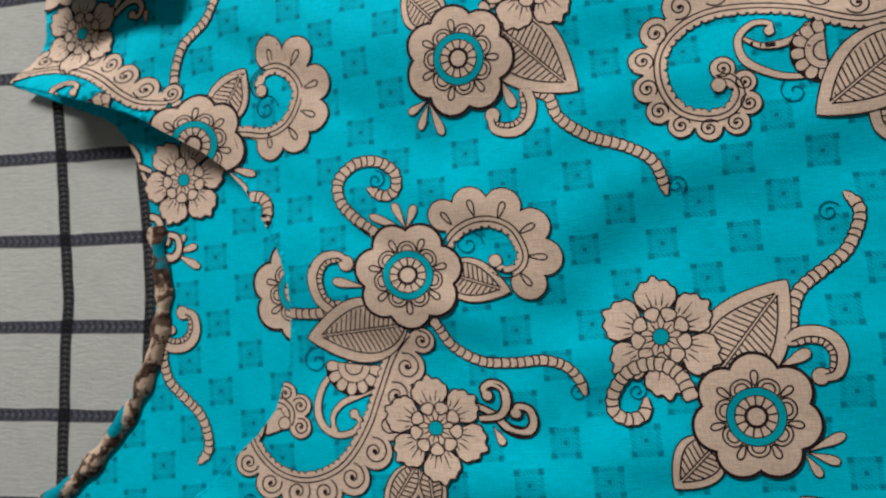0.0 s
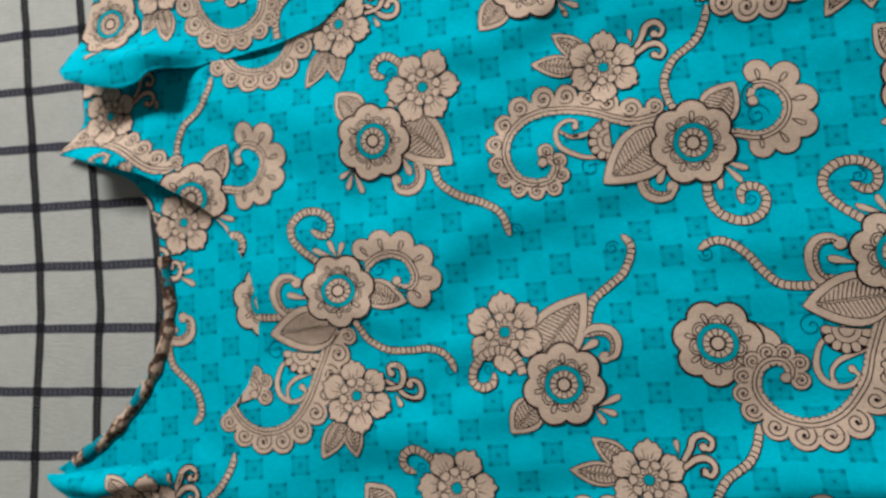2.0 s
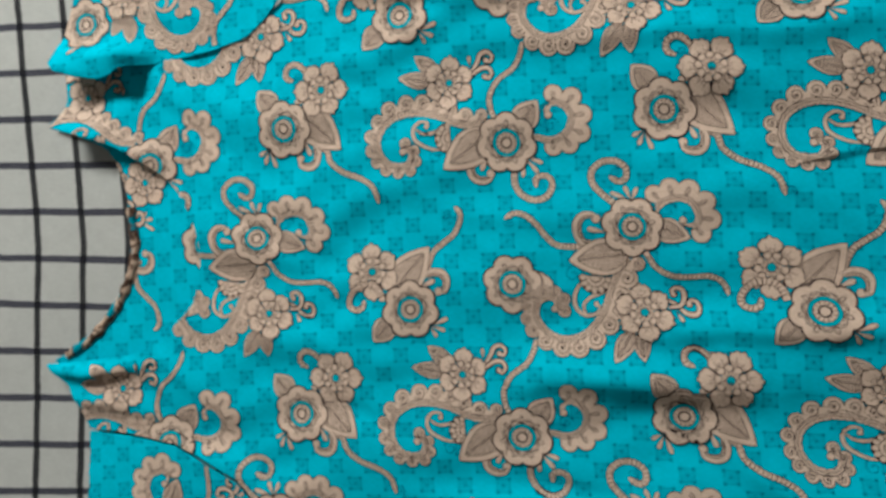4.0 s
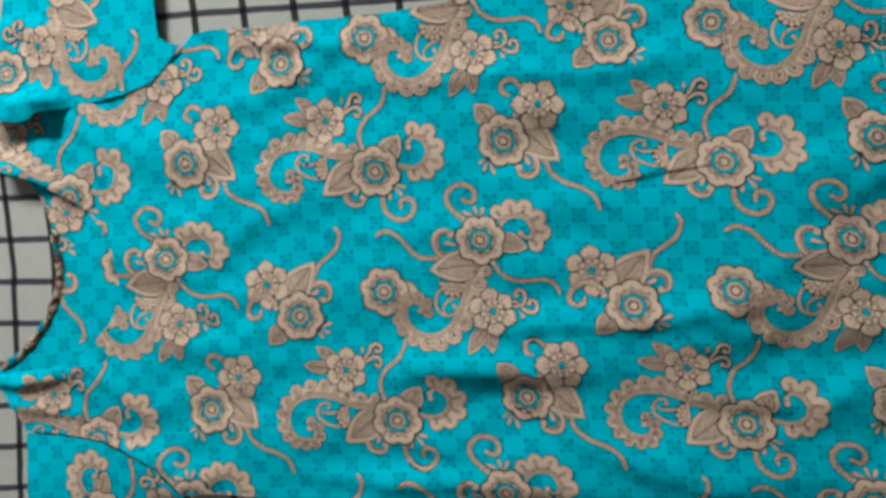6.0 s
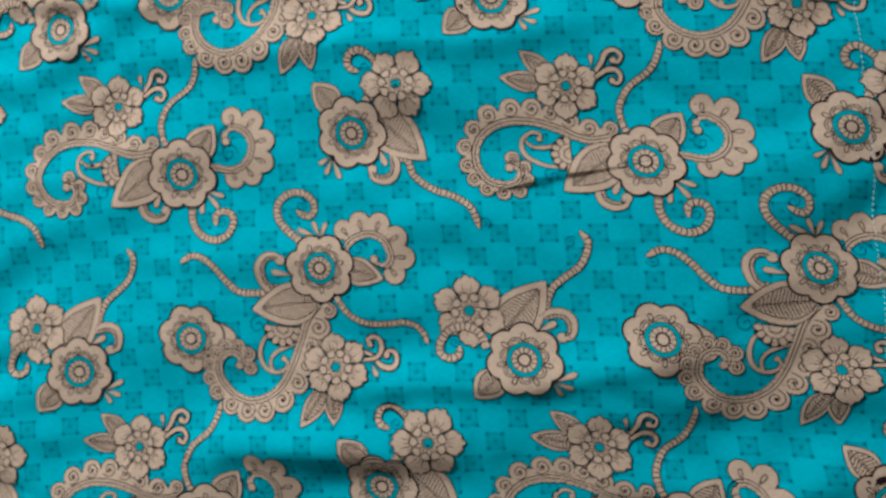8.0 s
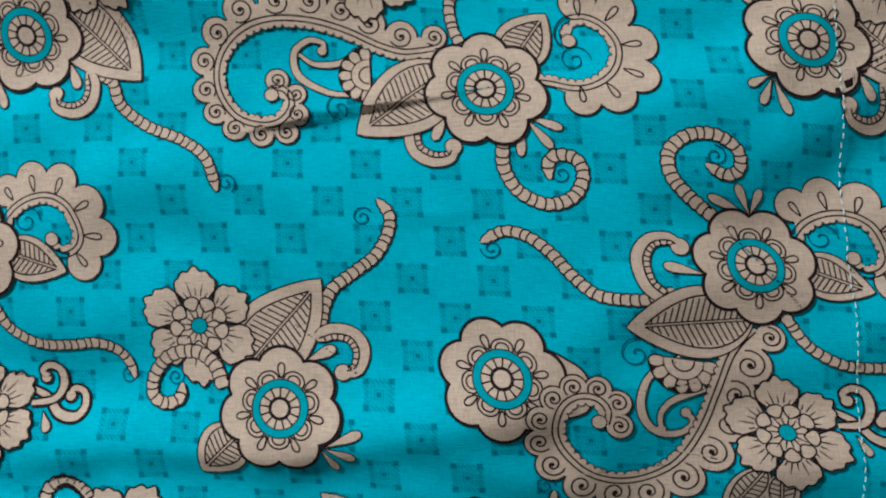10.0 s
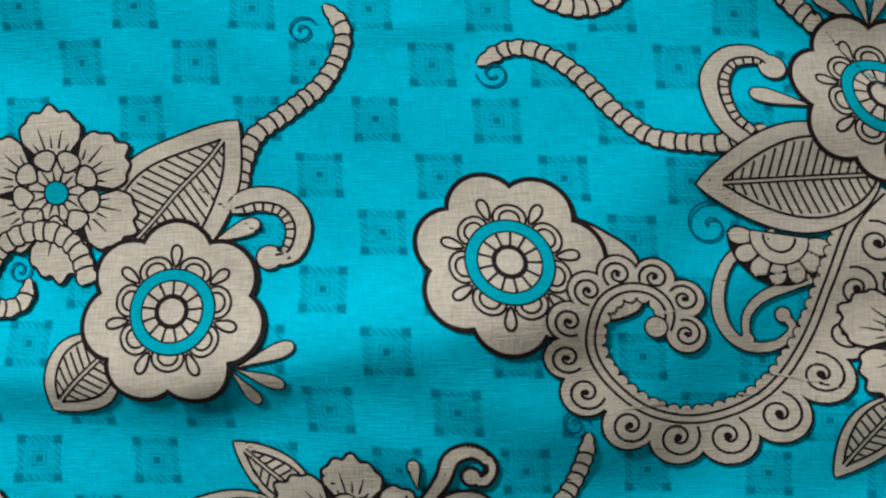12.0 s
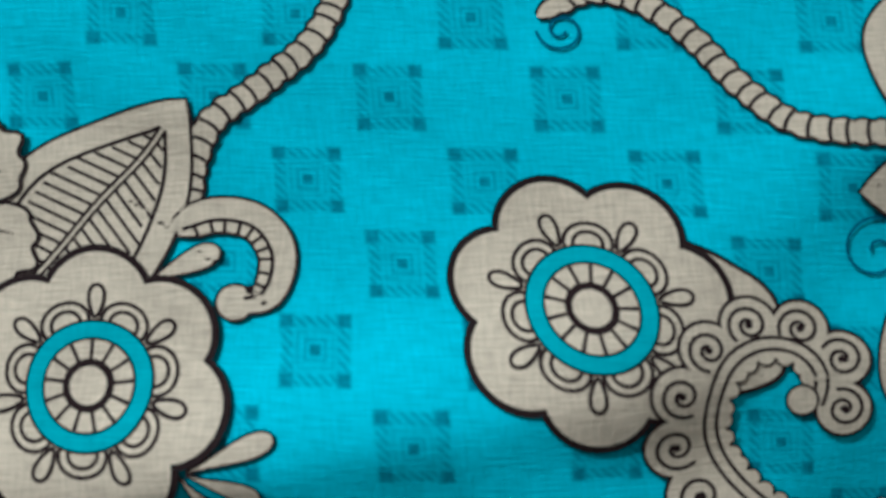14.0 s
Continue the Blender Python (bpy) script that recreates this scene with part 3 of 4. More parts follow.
def motif_paisley(tail_left=True):
    """Flower, lobed crescent, leaves, and a great scroll with a blossom beside it."""
    out = [("printed_flower", draw_flower((0, 0), 22.2, 64)),
           ("printed_crescent", draw_paisley(CRESCENT_IN, CRESCENT_LOBES, [6.4, 7.0, 7.3, 7.4, 7.5, 6.8], 8, True)),
           ("printed_leaf", draw_leaf((14, 1), (41.5, -8.2), 9.0, 9.0, 11, 2.0)),
           ("printed_leaf", draw_leaf((-2, -21), (-47.6, -25.6), 14.0, 14.0, 14, 2.2)),
           ("printed_curl", draw_tail([(-13, 18.5), (-22, 26), (-28.0, 34), (-28.0, 43), (-20.8, 49.5), (-11, 50.2), (-3.4, 45.0), (-3.0, 37.5), (-8.2, 34.6), (-15.4, 38.6)], 5.0, 4.4, 2)),
           ("printed_drop", draw_drop((0.5, 19.5), (-15, 26.4), 4.2, 3)),
           ("printed_drop", draw_drop((0.5, 19.5), (-4.4, 31.2), 4.2, 3)),
           ("printed_drop", draw_drop((0.5, 19.5), (4.6, 29.8), 4.2, 3)),
           ("printed_hook", draw_hook([(-32, -15), (-39, -9), (-41, 1), (-37, 8), (-30, 9.2), (-26.5, 6.2)], 6.4, 3.2)),
           ("printed_drop", draw_drop((-18, -4.5), (-33, -1.2), 4.8, 4)),
           ("printed_tail", draw_tail([(9, -19), (11.1, -22.7), (16.6, -30.9), (27.9, -37.0), (41.6, -37.6), (51.9, -36.6), (60.0, -38.8), (64.9, -44.0), (67.0, -50.8)], 4.0, 3.8, 2)),
           ("printed_scroll", draw_paisley(PAISLEY_IN, PAISLEY_LOBES, PAISLEY_R)),
           ("printed_blossom", draw_small_flower((6.6, -64.6), 21.5, 98, 24)),
           ("printed_leaf", draw_leaf((-2, -79), (-17.0, -102), 6.5, 6.5, 4, 2.2)),
           ("printed_leaf", draw_leaf((3, -80), (4.5, -101), 6.0, 6.0, 4, 2.2)),
           ("printed_half_flower", draw_half_flower((-28.0, -38.5), (-0.12, -1), 14.0, 6)),
           ("printed_scroll_vine", draw_curve([(-29, -37), (-39.5, -43.5), (-43.8, -51), (-44.4, -58.5), (-41.5, -64.5), (-36.0, -67.5), (-29.5, -66.6), (-25.6, -62.4), (-28.2, -58.8)], 3.0, 4)),
           ("printed_scroll_vine", draw_curve([(-18.5, -48.0), (-26, -51.0), (-33.5, -54.4), (-37.6, -59.5), (-37.4, -65.5)], 2.6, 4, ends=(1, 0.9, 0.6))),
           ("printed_squiggle", draw_curve([(22.6, -55.0), (30.0, -58.6), (36.0, -64.6), (42.9, -66.0), (46.1, -62.2), (44.9, -56.7), (40.4, -55.4), (39.4, -58.2)], 3.2, 10, rim=0.95)),
           ("printed_squiggle", draw_curve([(24.6, -60.8), (32.6, -59.6), (36.0, -54.4), (35.2, -48.1), (30.7, -46.0), (27.2, -48.2), (28.6, -51.0)], 3.2, 13, rim=0.95)),
           ("printed_drop", draw_drop((29.9, -64.0), (33.8, -71.0), 3.8, 10)),
           ("printed_thread_spiral", draw_thread_spiral((25.8, 12.2), 5.0, 0)),
           ("printed_thread_spiral", draw_thread_spiral((-44.6, -36.0), 5.6, 20)),
           ("printed_thread_spiral", draw_thread_spiral((-11.5, 42.0), 3.4, 90, -1)),
           ("printed_thread_spiral", draw_thread_spiral((64.5, -50.0), 3.2, 0))]
    if tail_left:
        out += [("printed_tail", draw_tail([(-30, -11.6), (-36, -13.6), (-43.4, -15.1), (-56.2, -13.6), (-64.1, -7.0), (-72.0, 3.0), (-80.0, 9.6), (-88.1, 11.4), (-96.2, 7.2)], 4.6, 4.0, 1)),
                ("printed_thread_spiral", draw_thread_spiral((-92.5, 4.6), 3.2, 180))]
    return out


SECOND_IN = [(-18.0, 14.5), (-29.7, 12.9), (-39.9, 15.3), (-52.7, 21.1), (-65.8, 24.7), (-79.5, 25.1), (-90.8, 21.6), (-98.3, 15.3), (-101.6, 7.0), (-100.8, -1.8), (-95.7, -9.5), (-87.5, -12.7), (-80.6, -11.9), (-77.0, -7.1), (-79.0, -2.8), (-82.6, -3.1)]
SECOND_LOBES = [(-18.3, 21.7), (-31.1, 21.9), (-43.0, 26.8), (-53.8, 31.7), (-65.7, 34.7), (-78.9, 34.4), (-93.0, 30.5), (-102.9, 21.6), (-109.1, 10.7), (-108.7, -0.9), (-105.0, -10.0), (-97.5, -16.5), (-87.4, -18.9), (-77.4, -17.9), (-72.3, -11.1), (-73.1, -2.8), (-80.4, 3.1)]
SECOND_R = [4.6, 6.0, 5.8, 5.6, 6.2, 6.6, 6.4, 5.8, 5.4, 5.0, 4.6, 4.6, 4.6, 4.4, 4.2, 4.0, 4.4]


def motif_second_paisley():
    """The sister motif: the great scroll lies to the side, with the blossom over it."""
    return [("printed_flower", draw_flower((0, 0), 22.6, 88)),
            ("printed_crescent", draw_paisley(SISTER_IN, SISTER_LOBES, [6.4, 6.9, 7.2, 7.4, 7.2, 6.8], 8, True)),
            ("printed_leaf", draw_leaf((9, 9), (24.8, 31.2), 11.0, 9.5, 11, 2.0)),
            ("printed_leaf", draw_leaf((-12, 9), (-50.0, -18.4), 14.5, 13.5, 14, 2.2)),
            ("printed_curl", draw_tail([(4.4, -17.2), (5.0, -21.3), (4.6, -30.6), (9.4, -39.8), (19.5, -44.6), (29.0, -41.6), (33.2, -33.5), (31.0, -27.2), (24.6, -25.8), (21.0, -29), (21.2, -35.2)], 5.0, 4.4, 2)),
            ("printed_drop", draw_drop((13.5, -11.0), (27.0, -15.8), 4.0, 3)),
            ("printed_drop", draw_drop((13.5, -11.5), (23.0, -23.2), 4.2, 3)),
            ("printed_drop", draw_drop((12.5, -12), (11.3, -26.5), 4.2, 3)),
            ("printed_hook", draw_hook([(-25, -10.5), (-28.6, -17.5), (-27.6, -24.4), (-21.5, -28.2), (-15.0, -27.2), (-13.4, -23.2)], 6.2, 3.0)),
            ("printed_drop", draw_drop((-14.5, -7.5), (-20.6, -20.6), 4.8, 9)),
            ("printed_tail", draw_tail([(-7.0, 16), (-8.8, 20), (-10.9, 25.6), (-11.5, 36.1), (-4.9, 48.1), (7.6, 57.8), (13.4, 67.6), (15.4, 76.0)], 4.2, 3.8, 2)),
            ("printed_scroll", draw_paisley(SECOND_IN, SECOND_LOBES, SECOND_R)),
            ("printed_blossom", draw_small_flower((-43.2, 48.6), 20.5, 85, 24)),
            ("printed_leaf", draw_leaf((-57, 50), (-84.0, 54.8), 6.4, 6.4, 4, 2.2)),
            ("printed_leaf", draw_leaf((-52, 56), (-70.4, 71.0), 6.0, 6.0, 4, 2.2)),
            ("printed_half_flower", draw_half_flower((-44.5, 5.4), (-1, -0.02), 13.0, 6)),
            ("printed_scroll_vine", draw_curve([(-46.3, -2.1), (-54, -3.0), (-62.2, -1.2), (-72.0, 5.1), (-73.4, 14.2), (-67.5, 19.4), (-61.8, 18.4), (-62.4, 15.4)], 2.8, 4)),
            ("printed_scroll_vine", draw_curve([(-71.4, 13.8), (-65.5, 9.9), (-56.1, 10.4), (-49.1, 15.0)], 2.4, 4)),
            ("printed_squiggle", draw_curve([(-29.6, 52.4), (-24.6, 57.6), (-20.2, 63.8), (-17.6, 69.2), (-12.4, 70.8), (-8.6, 67.4), (-10.4, 63.4), (-13.4, 64.6)], 3.0, 10, rim=0.95)),
            ("printed_squiggle", draw_curve([(-29.0, 51.0), (-23.4, 55.0), (-17.2, 58.8), (-11.6, 58.4), (-9.2, 54.2), (-11.8, 50.2), (-14.6, 52.0)], 3.0, 13, rim=0.95)),
            ("printed_drop", draw_drop((-26.4, 61.0), (-26.8, 68.6), 3.4, 10)),
            ("printed_thread_spiral", draw_thread_spiral((34.0, 12.2), 5.0, 0)),
            ("printed_thread_spiral", draw_thread_spiral((-56.0, -8.6), 5.2, 20)),
            ("printed_thread_spiral", draw_thread_spiral((25.5, -33.0), 3.2, 90)),
            ("printed_thread_spiral", draw_thread_spiral((12.0, 78.0), 3.0, 0))]


def motif_scroll_flower():
    s = draw_flower((0, 0), 22.3, 111, 2)
    neck = smooth([(14, 12), (22, 8.5), (30, 2), (30, -10), (20, -14)], 1.2)
    s.outlined(np.vstack([neck, [(10, -6)]]), 0.8, 0)
    return [("printed_flower", s)]


def moved(sketches, degrees=0.0, mirror=False, scale=1.0, longest=3.0):
    """The motif's triangles in metres, turned (and flipped first)."""
    out = []
    for name, s in sketches:
        t, i, l = s.ready(longest)
        t = t.copy()
        if mirror:
            t[..., 1] *= -1
            t = t[:, ::-1]
        out.append((name, turn2(t, degrees) * 0.001 * scale, i, l))
    return out


# ---- heights of the cloth over the bed ----
def to_line(q, line):
    """Signed distance to a line (plus: on its left) and how far along it each point lies, 0 to 1."""
    line = np.array(line, float)
    best = np.full(len(q), 1e9)
    side = np.zeros(len(q))
    along = np.zeros(len(q))
    seg = np.linalg.norm(np.diff(line, axis=0), axis=1)
    start = np.r_[0, np.cumsum(seg)]
    for k in range(len(line) - 1):
        a, b = line[k], line[k + 1]
        d = b - a
        t = np.clip(((q - a) @ d) / (d @ d), 0, 1)
        off = q - (a + t[:, None] * d)
        r = np.linalg.norm(off, axis=1)
        s = d[0] * off[:, 1] - d[1] * off[:, 0]
        m = r < best
        best[m], side[m], along[m] = r[m], s[m], (start[k] + t[m] * seg[k]) / start[-1]
    return best * np.sign(side), along


# line (going towards plus x: its left is plus y), height, spread on the left, spread on the right
FOLDS = [
    ([(0.20, -0.128), (0.235, -0.112), (0.28, -0.110), (0.33, -0.117), (0.40, -0.120)], 0.0076, 0.021, 0.012),
    ([(0.27, -0.086), (0.36, -0.074), (0.43, -0.078), (0.50, -0.066), (0.56, -0.058)], 0.0040, 0.014, 0.009),
    ([(0.36, -0.166), (0.42, -0.196), (0.48, -0.219), (0.56, -0.235)], 0.0072, 0.023, 0.012),
    ([(0.17, 0.152), (0.25, 0.146), (0.33, 0.150), (0.40, 0.142), (0.50, 0.150)], 0.0060, 0.024, 0.012),
    ([(0.05, 0.185), (0.10, 0.196), (0.16, 0.190), (0.21, 0.178)], 0.0045, 0.014, 0.008),
    ([(0.28, 0.120), (0.36, 0.112), (0.45, 0.118)], 0.0025, 0.018, 0.012),
    ([(0.41, 0.0445), (0.43, 0.0475), (0.46, 0.0525), (0.50, 0.056)], 0.0022, 0.010, 0.0018),
    ([(0.467, 0.0085), (0.485, 0.0080), (0.505, 0.0082)], 0.0007, 0.006, 0.0014),
    ([(0.58, -0.085), (0.66, -0.080), (0.74, -0.09)], 0.0045, 0.026, 0.018),
    ([(0.05, -0.12), (0.09, -0.135), (0.13, -0.155)], 0.0020, 0.012, 0.006),
    ([(0.10, -0.205), (0.17, -0.212), (0.26, -0.216), (0.40, -0.226)], 0.0040, 0.012, 0.010),
    ([(0.46, -0.135), (0.54, -0.150), (0.62, -0.140)], 0.0045, 0.022, 0.010),
    ([(0.20, -0.17), (0.24, -0.185), (0.29, -0.195)], 0.0025, 0.012, 0.007),
    # broad tilt, added to shade the cloth towards minus y
    ([(0.36, 0.030), (0.45, 0.020), (0.55, 0.025), (0.66, 0.050)], 0.0034, 0.060, 0.070),
    ([(0.455, -0.085), (0.480, -0.078), (0.505, -0.082), (0.530, -0.092)], 0.0013, 0.014, 0.0090),
    ([(0.445, -0.100), (0.475, -0.096), (0.505, -0.101)], 0.0016, 0.013, 0.0085),
    ([(0.488, -0.067), (0.512, -0.071), (0.540, -0.066)], 0.0011, 0.012, 0.0080),
    # second added tilt: shades the strip below this crest
    ([(0.36, -0.052), (0.43, -0.060), (0.49, -0.062), (0.535, -0.072)], 0.0026, 0.050, 0.030),
    ([(-0.05, 0.095), (0.02, 0.092), (0.10, 0.084)], 0.0034, 0.035, 0.040),
    ([(0.47, -0.115), (0.500, -0.082), (0.518, -0.055), (0.548, -0.022), (0.585, 0.012), (0.61, 0.03)], 0.0062, 0.050, 0.040),
]
SHOULDER = [
    ([(-0.32, 0.115), (-0.20, 0.100), (-0.14, 0.088), (-0.10, 0.066), (-0.072, 0.036)], 0.013, 0.014, 0.020),
    ([(-0.215, -0.109), (-0.165, -0.116), (-0.11, -0.108)], 0.009, 0.010, 0.007),
    ([(-0.20, -0.135), (-0.14, -0.142), (-0.09, -0.15)], 0.005, 0.010, 0.008),
    ([(-0.06, 0.160), (-0.02, 0.168), (0.02, 0.194)], 0.0012, 0.010, 0.006),
    ([(-0.06, -0.176), (-0.02, -0.200), (0.01, -0.225)], 0.006, 0.012, 0.010),
]


def waves(q):
    x, y = q[:, 0], q[:, 1]
    a = x + 0.020 * np.sin(17 * y + 4 * x) + 0.006 * np.sin(61 * y)
    b = y + 0.016 * np.sin(13 * x + 1.3) + 0.007 * np.sin(43 * x + 21 * y)
    return (0.0006 * np.sin(31 * a + 19 * b + 1.0) + 0.0008 * np.sin(58 * b - 14 * a) + 0.00065 * np.sin(97 * b + 23 * a + 2.0) * (0.6 + 0.4 * np.sin(19 * x + 2))
            + 0.00042 * np.sin(151 * b - 37 * a + 0.6) * (0.5 + 0.5 * np.sin(23 * x - 9 * y)) + 0.00028 * np.sin(88 * a + 205 * b) * (0.5 + 0.5 * np.sin(31 * x + 27 * y + 1)))


def folds(q, some):
    h = np.zeros(len(q))
    for line, high, left, right in some:
        d, a = to_line(q, line)
        spread = np.where(d > 0, left, right)
        h += high * np.exp(-(d / spread) ** 2) * np.clip(np.sin(math.pi * np.clip(a, 0.03, 0.97)), 0, 1) ** 0.7
    return h


def front_height(q):
    return -0.0004 - 0.0022 * np.clip((q[:, 0] - 0.36) / 0.14, 0, 1) + 2.2 * waves(q) + 1.3 * folds(q, FOLDS) + folds(q, SHOULDER)


def back_height(q):
    return -0.0052 + 0.4 * waves(q)


def sheet_height(q):
    x, y = q[:, 0], q[:, 1]
    return -0.0105 + 0.0008 * np.sin(17 * x + 5 * y) + 0.0006 * np.sin(29 * y - 8 * x + 1)


# ---- meshes cut to an outline ----
def inside(q, outline):
    o = np.array(outline)
    res = np.zeros(len(q), bool)
    j = len(o) - 1
    for i in range(len(o)):
        (xi, yi), (xj, yj) = o[i], o[j]
        if yi != yj:
            res ^= ((yi > q[:, 1]) != (yj > q[:, 1])) & (q[:, 0] < (xj - xi) * (q[:, 1] - yi) / (yj - yi) + xi)
        j = i
    return res


def trimmed(t, outline, extra, rounds=3):
    """Triangles (n, 3, 2) cut to the outline, with the extra rows that go with them."""
    hold_t, hold_e = [], []
    for k in range(rounds + 1):
        f = inside(t.reshape(-1, 2), outline).reshape(-1, 3)
        full, none = f.all(1), ~f.any(1)
        hold_t.append(t[full])
        hold_e.append(extra[full])
        mixed = ~full & ~none
        t, extra = t[mixed], extra[mixed]
        if k == rounds or not len(t):
            break
        a, b, c = t[:, 0], t[:, 1], t[:, 2]
        ab, bc, ca = (a + b) / 2, (b + c) / 2, (c + a) / 2
        t = np.concatenate([np.stack(s, 1) for s in ((a, ab, ca), (ab, b, bc), (ca, bc, c), (ab, bc, ca))])
        extra = np.concatenate([extra] * 4)
    if len(t):
        f = inside(t.mean(1), outline)
        hold_t.append(t[f])
        hold_e.append(extra[f])
    return np.concatenate(hold_t), np.concatenate(hold_e)


def mesh_of(name, co, faces, mats, index=None, uv=None, soft=True):
    me = bpy.data.meshes.new(name)
    me.from_pydata([tuple(c) for c in co.tolist()], [], faces.tolist())
    for m in mats:
        me.materials.append(m)
    if index is not None:
        me.polygons.foreach_set("material_index", index.astype(np.int32))
    if uv is not None:
        layer = me.uv_layers.new(name="print")
        layer.data.foreach_set("uv", uv[faces.reshape(-1)].astype(np.float32).ravel())
    if soft:
        me.polygons.foreach_set("use_smooth", np.ones(len(faces), bool))
    me.update()
    return me


def weld(t, digits=6):
    """Points and faces out of loose triangles (x, y and, if given, a layer)."""
    flat = t.reshape(-1, t.shape[-1])
    key = np.round((flat[:, 0] + 2) * 1e6).astype(np.int64) * (1 << 23) + np.round((flat[:, 1] + 2) * 1e6).astype(np.int64)
    if flat.shape[1] > 2:
        key = key * 1024 + np.round(flat[:, 2] * 20).astype(np.int64)
    _, first, inv = np.unique(key, return_index=True, return_inverse=True)
    pts, f = flat[first], inv.reshape(-1, 3)
    good = (f[:, 0] != f[:, 1]) & (f[:, 1] != f[:, 2]) & (f[:, 0] != f[:, 2])
    return pts, f[good], good


def grid_tris(x0, x1, y0, y1, step):
    xs, ys = np.arange(x0, x1 + step, step), np.arange(y0, y1 + step, step)
    X, Y = np.meshgrid(xs, ys)
    p = np.stack([X, Y], -1)
    a, b, c, d = p[:-1, :-1], p[:-1, 1:], p[1:, 1:], p[1:, :-1]
    return np.concatenate([np.stack([a, b, c], 2).reshape(-1, 3, 2), np.stack([a, c, d], 2).reshape(-1, 3, 2)])


def part(name, me, parent, label=""):
    ob = new(name, me)
    ob.parent = parent
    return tagged(ob, label)


def panel(name, outline, height, parent, label, plan=unlie, step=0.0026, thick=0.0007):
    o = np.array(outline)
    lo, hi = o.min(0), o.max(0)
    t = grid_tris(lo[0], hi[0], lo[1], hi[1], step)
    t, _ = trimmed(t, outline, np.zeros(len(t)), 2)
    q, f, _ = weld(t)
    co = np.column_stack([q, height(q)])
    me = mesh_of(name, co, f, [CLOTH], uv=plan(q))
    ob = part(name, me, parent, label)
    mod = ob.modifiers.new("thickness", "SOLIDIFY")
    mod.thickness, mod.offset = thick, -1.0
    return ob


INK_LIFT, INK_STEP = 0.00036, 0.000020
EDGES = {}


def edge_points(outline):
    """Points along an outline, a millimetre apart."""
    if id(outline) not in EDGES:
        o = np.array(outline + outline[:1])
        EDGES[id(outline)] = np.concatenate([np.linspace(a, b, max(2, int(np.linalg.norm(b - a) / 0.001))) for a, b in zip(o[:-1], o[1:])])
    return EDGES[id(outline)]



def lay(motif, origin, parent, outline, height, plan=lie):
    """Print a motif on a panel: each piece is a thin film on the cloth, cut where the panel ends."""
    for name, t, ink, layer in motif:
        flat = plan(t.reshape(-1, 2) + np.array(origin)).reshape(-1, 3, 2)
        extra = np.column_stack([ink, layer])
        edge = edge_points(outline)
        lo, hi = flat.min((0, 1)) - 0.002, flat.max((0, 1)) + 0.002
        if ((edge > lo) & (edge < hi)).all(1).any():
            flat, extra = trimmed(flat, outline, extra, 3)
        elif not inside(flat[:1, 0], outline)[0]:
            continue
        if len(flat) < 4:
            continue
        tri = np.concatenate([flat, np.repeat(extra[:, None, 1:2], 3, 1)], 2)
        pts, f, good = weld(tri)
        z = height(pts[:, :2]) + INK_LIFT + INK_STEP * pts[:, 2]
        co = np.column_stack([pts[:, :2], z])
        c = co[f]
        nz = np.cross(c[:, 1, :2] - c[:, 0, :2], c[:, 2, :2] - c[:, 0, :2])
        f[nz < 0] = f[nz < 0][:, ::-1]
        me = mesh_of(name, co, f, [PRINT_BEIGE, PRINT_INK, PRINT_TURQUOISE, PRINT_TEAL], extra[good, 0])
        part(name, me, parent)


CLOTH = turquoise_cloth()
PRINT_BEIGE = printed("beige_print", BEIGE, 0.20)
PRINT_INK = printed("dark_print", INK, 0.20)
PRINT_TURQUOISE = printed("turquoise_print", (0.002, 0.30, 0.38))
PRINT_TEAL = printed("thin_teal_print", (0.003, 0.085, 0.16))
SHEET = check_cloth()
FACING, _nt, _b = material("brown_facing", 0.9)
_g = Graph(_nt)
_v = _g.coords()
_beige = _g.mix(_g.step(_g.noise(_v, 95, 3), 0.44, 0.54), (0.045, 0.027, 0.020), (0.46, 0.34, 0.26))
_seam = _g.mix(_g.step(_g.noise(_v, 260, 2), 0.50, 0.60), _beige, (0.10, 0.06, 0.045))
_g.put(_b.inputs["Base Color"], _g.mix(_g.step(_g.noise(_v, 42, 2), 0.56, 0.60), _seam, (0.002, 0.20, 0.27)))
_g.put(_b.inputs["Normal"], _g.bump(_g.noise(_v, 400, 3), 0.6, 0.001))
THREAD = plain("pale_thread", (0.55, 0.72, 0.72), 0.7, 300, 0.2)
PLASTER = plain("painted_plaster", (0.42, 0.40, 0.38), 0.9, 3)
FLOORING = plain("floor_cement", (0.35, 0.33, 0.31), 0.6, 4)
METAL = plain("white_enamel", (0.8, 0.8, 0.8), 0.35, 20, 0.04)
TICKING = plain("mattress_ticking", (0.55, 0.55, 0.58), 0.9, 30)
GLOW = glowing("lit_tube", (1.0, 0.97, 0.92), 6.0)


# ---- the room, plain and closed ----
def box_mesh(name, x0, x1, y0, y1, z0, z1, mat, bevel=0.0):
    bm = bmesh.new()
    bmesh.ops.create_cube(bm, size=1.0)
    bmesh.ops.scale(bm, vec=(x1 - x0, y1 - y0, z1 - z0), verts=bm.verts)
    bmesh.ops.translate(bm, vec=((x0 + x1) / 2, (y0 + y1) / 2, (z0 + z1) / 2), verts=bm.verts)
    if bevel:
        bmesh.ops.bevel(bm, geom=bm.edges[:], offset=bevel, segments=4, profile=0.5, affect="EDGES")
    me = bpy.data.meshes.new(name)
    bm.to_mesh(me)
    bm.free()
    me.materials.append(mat)
    return me


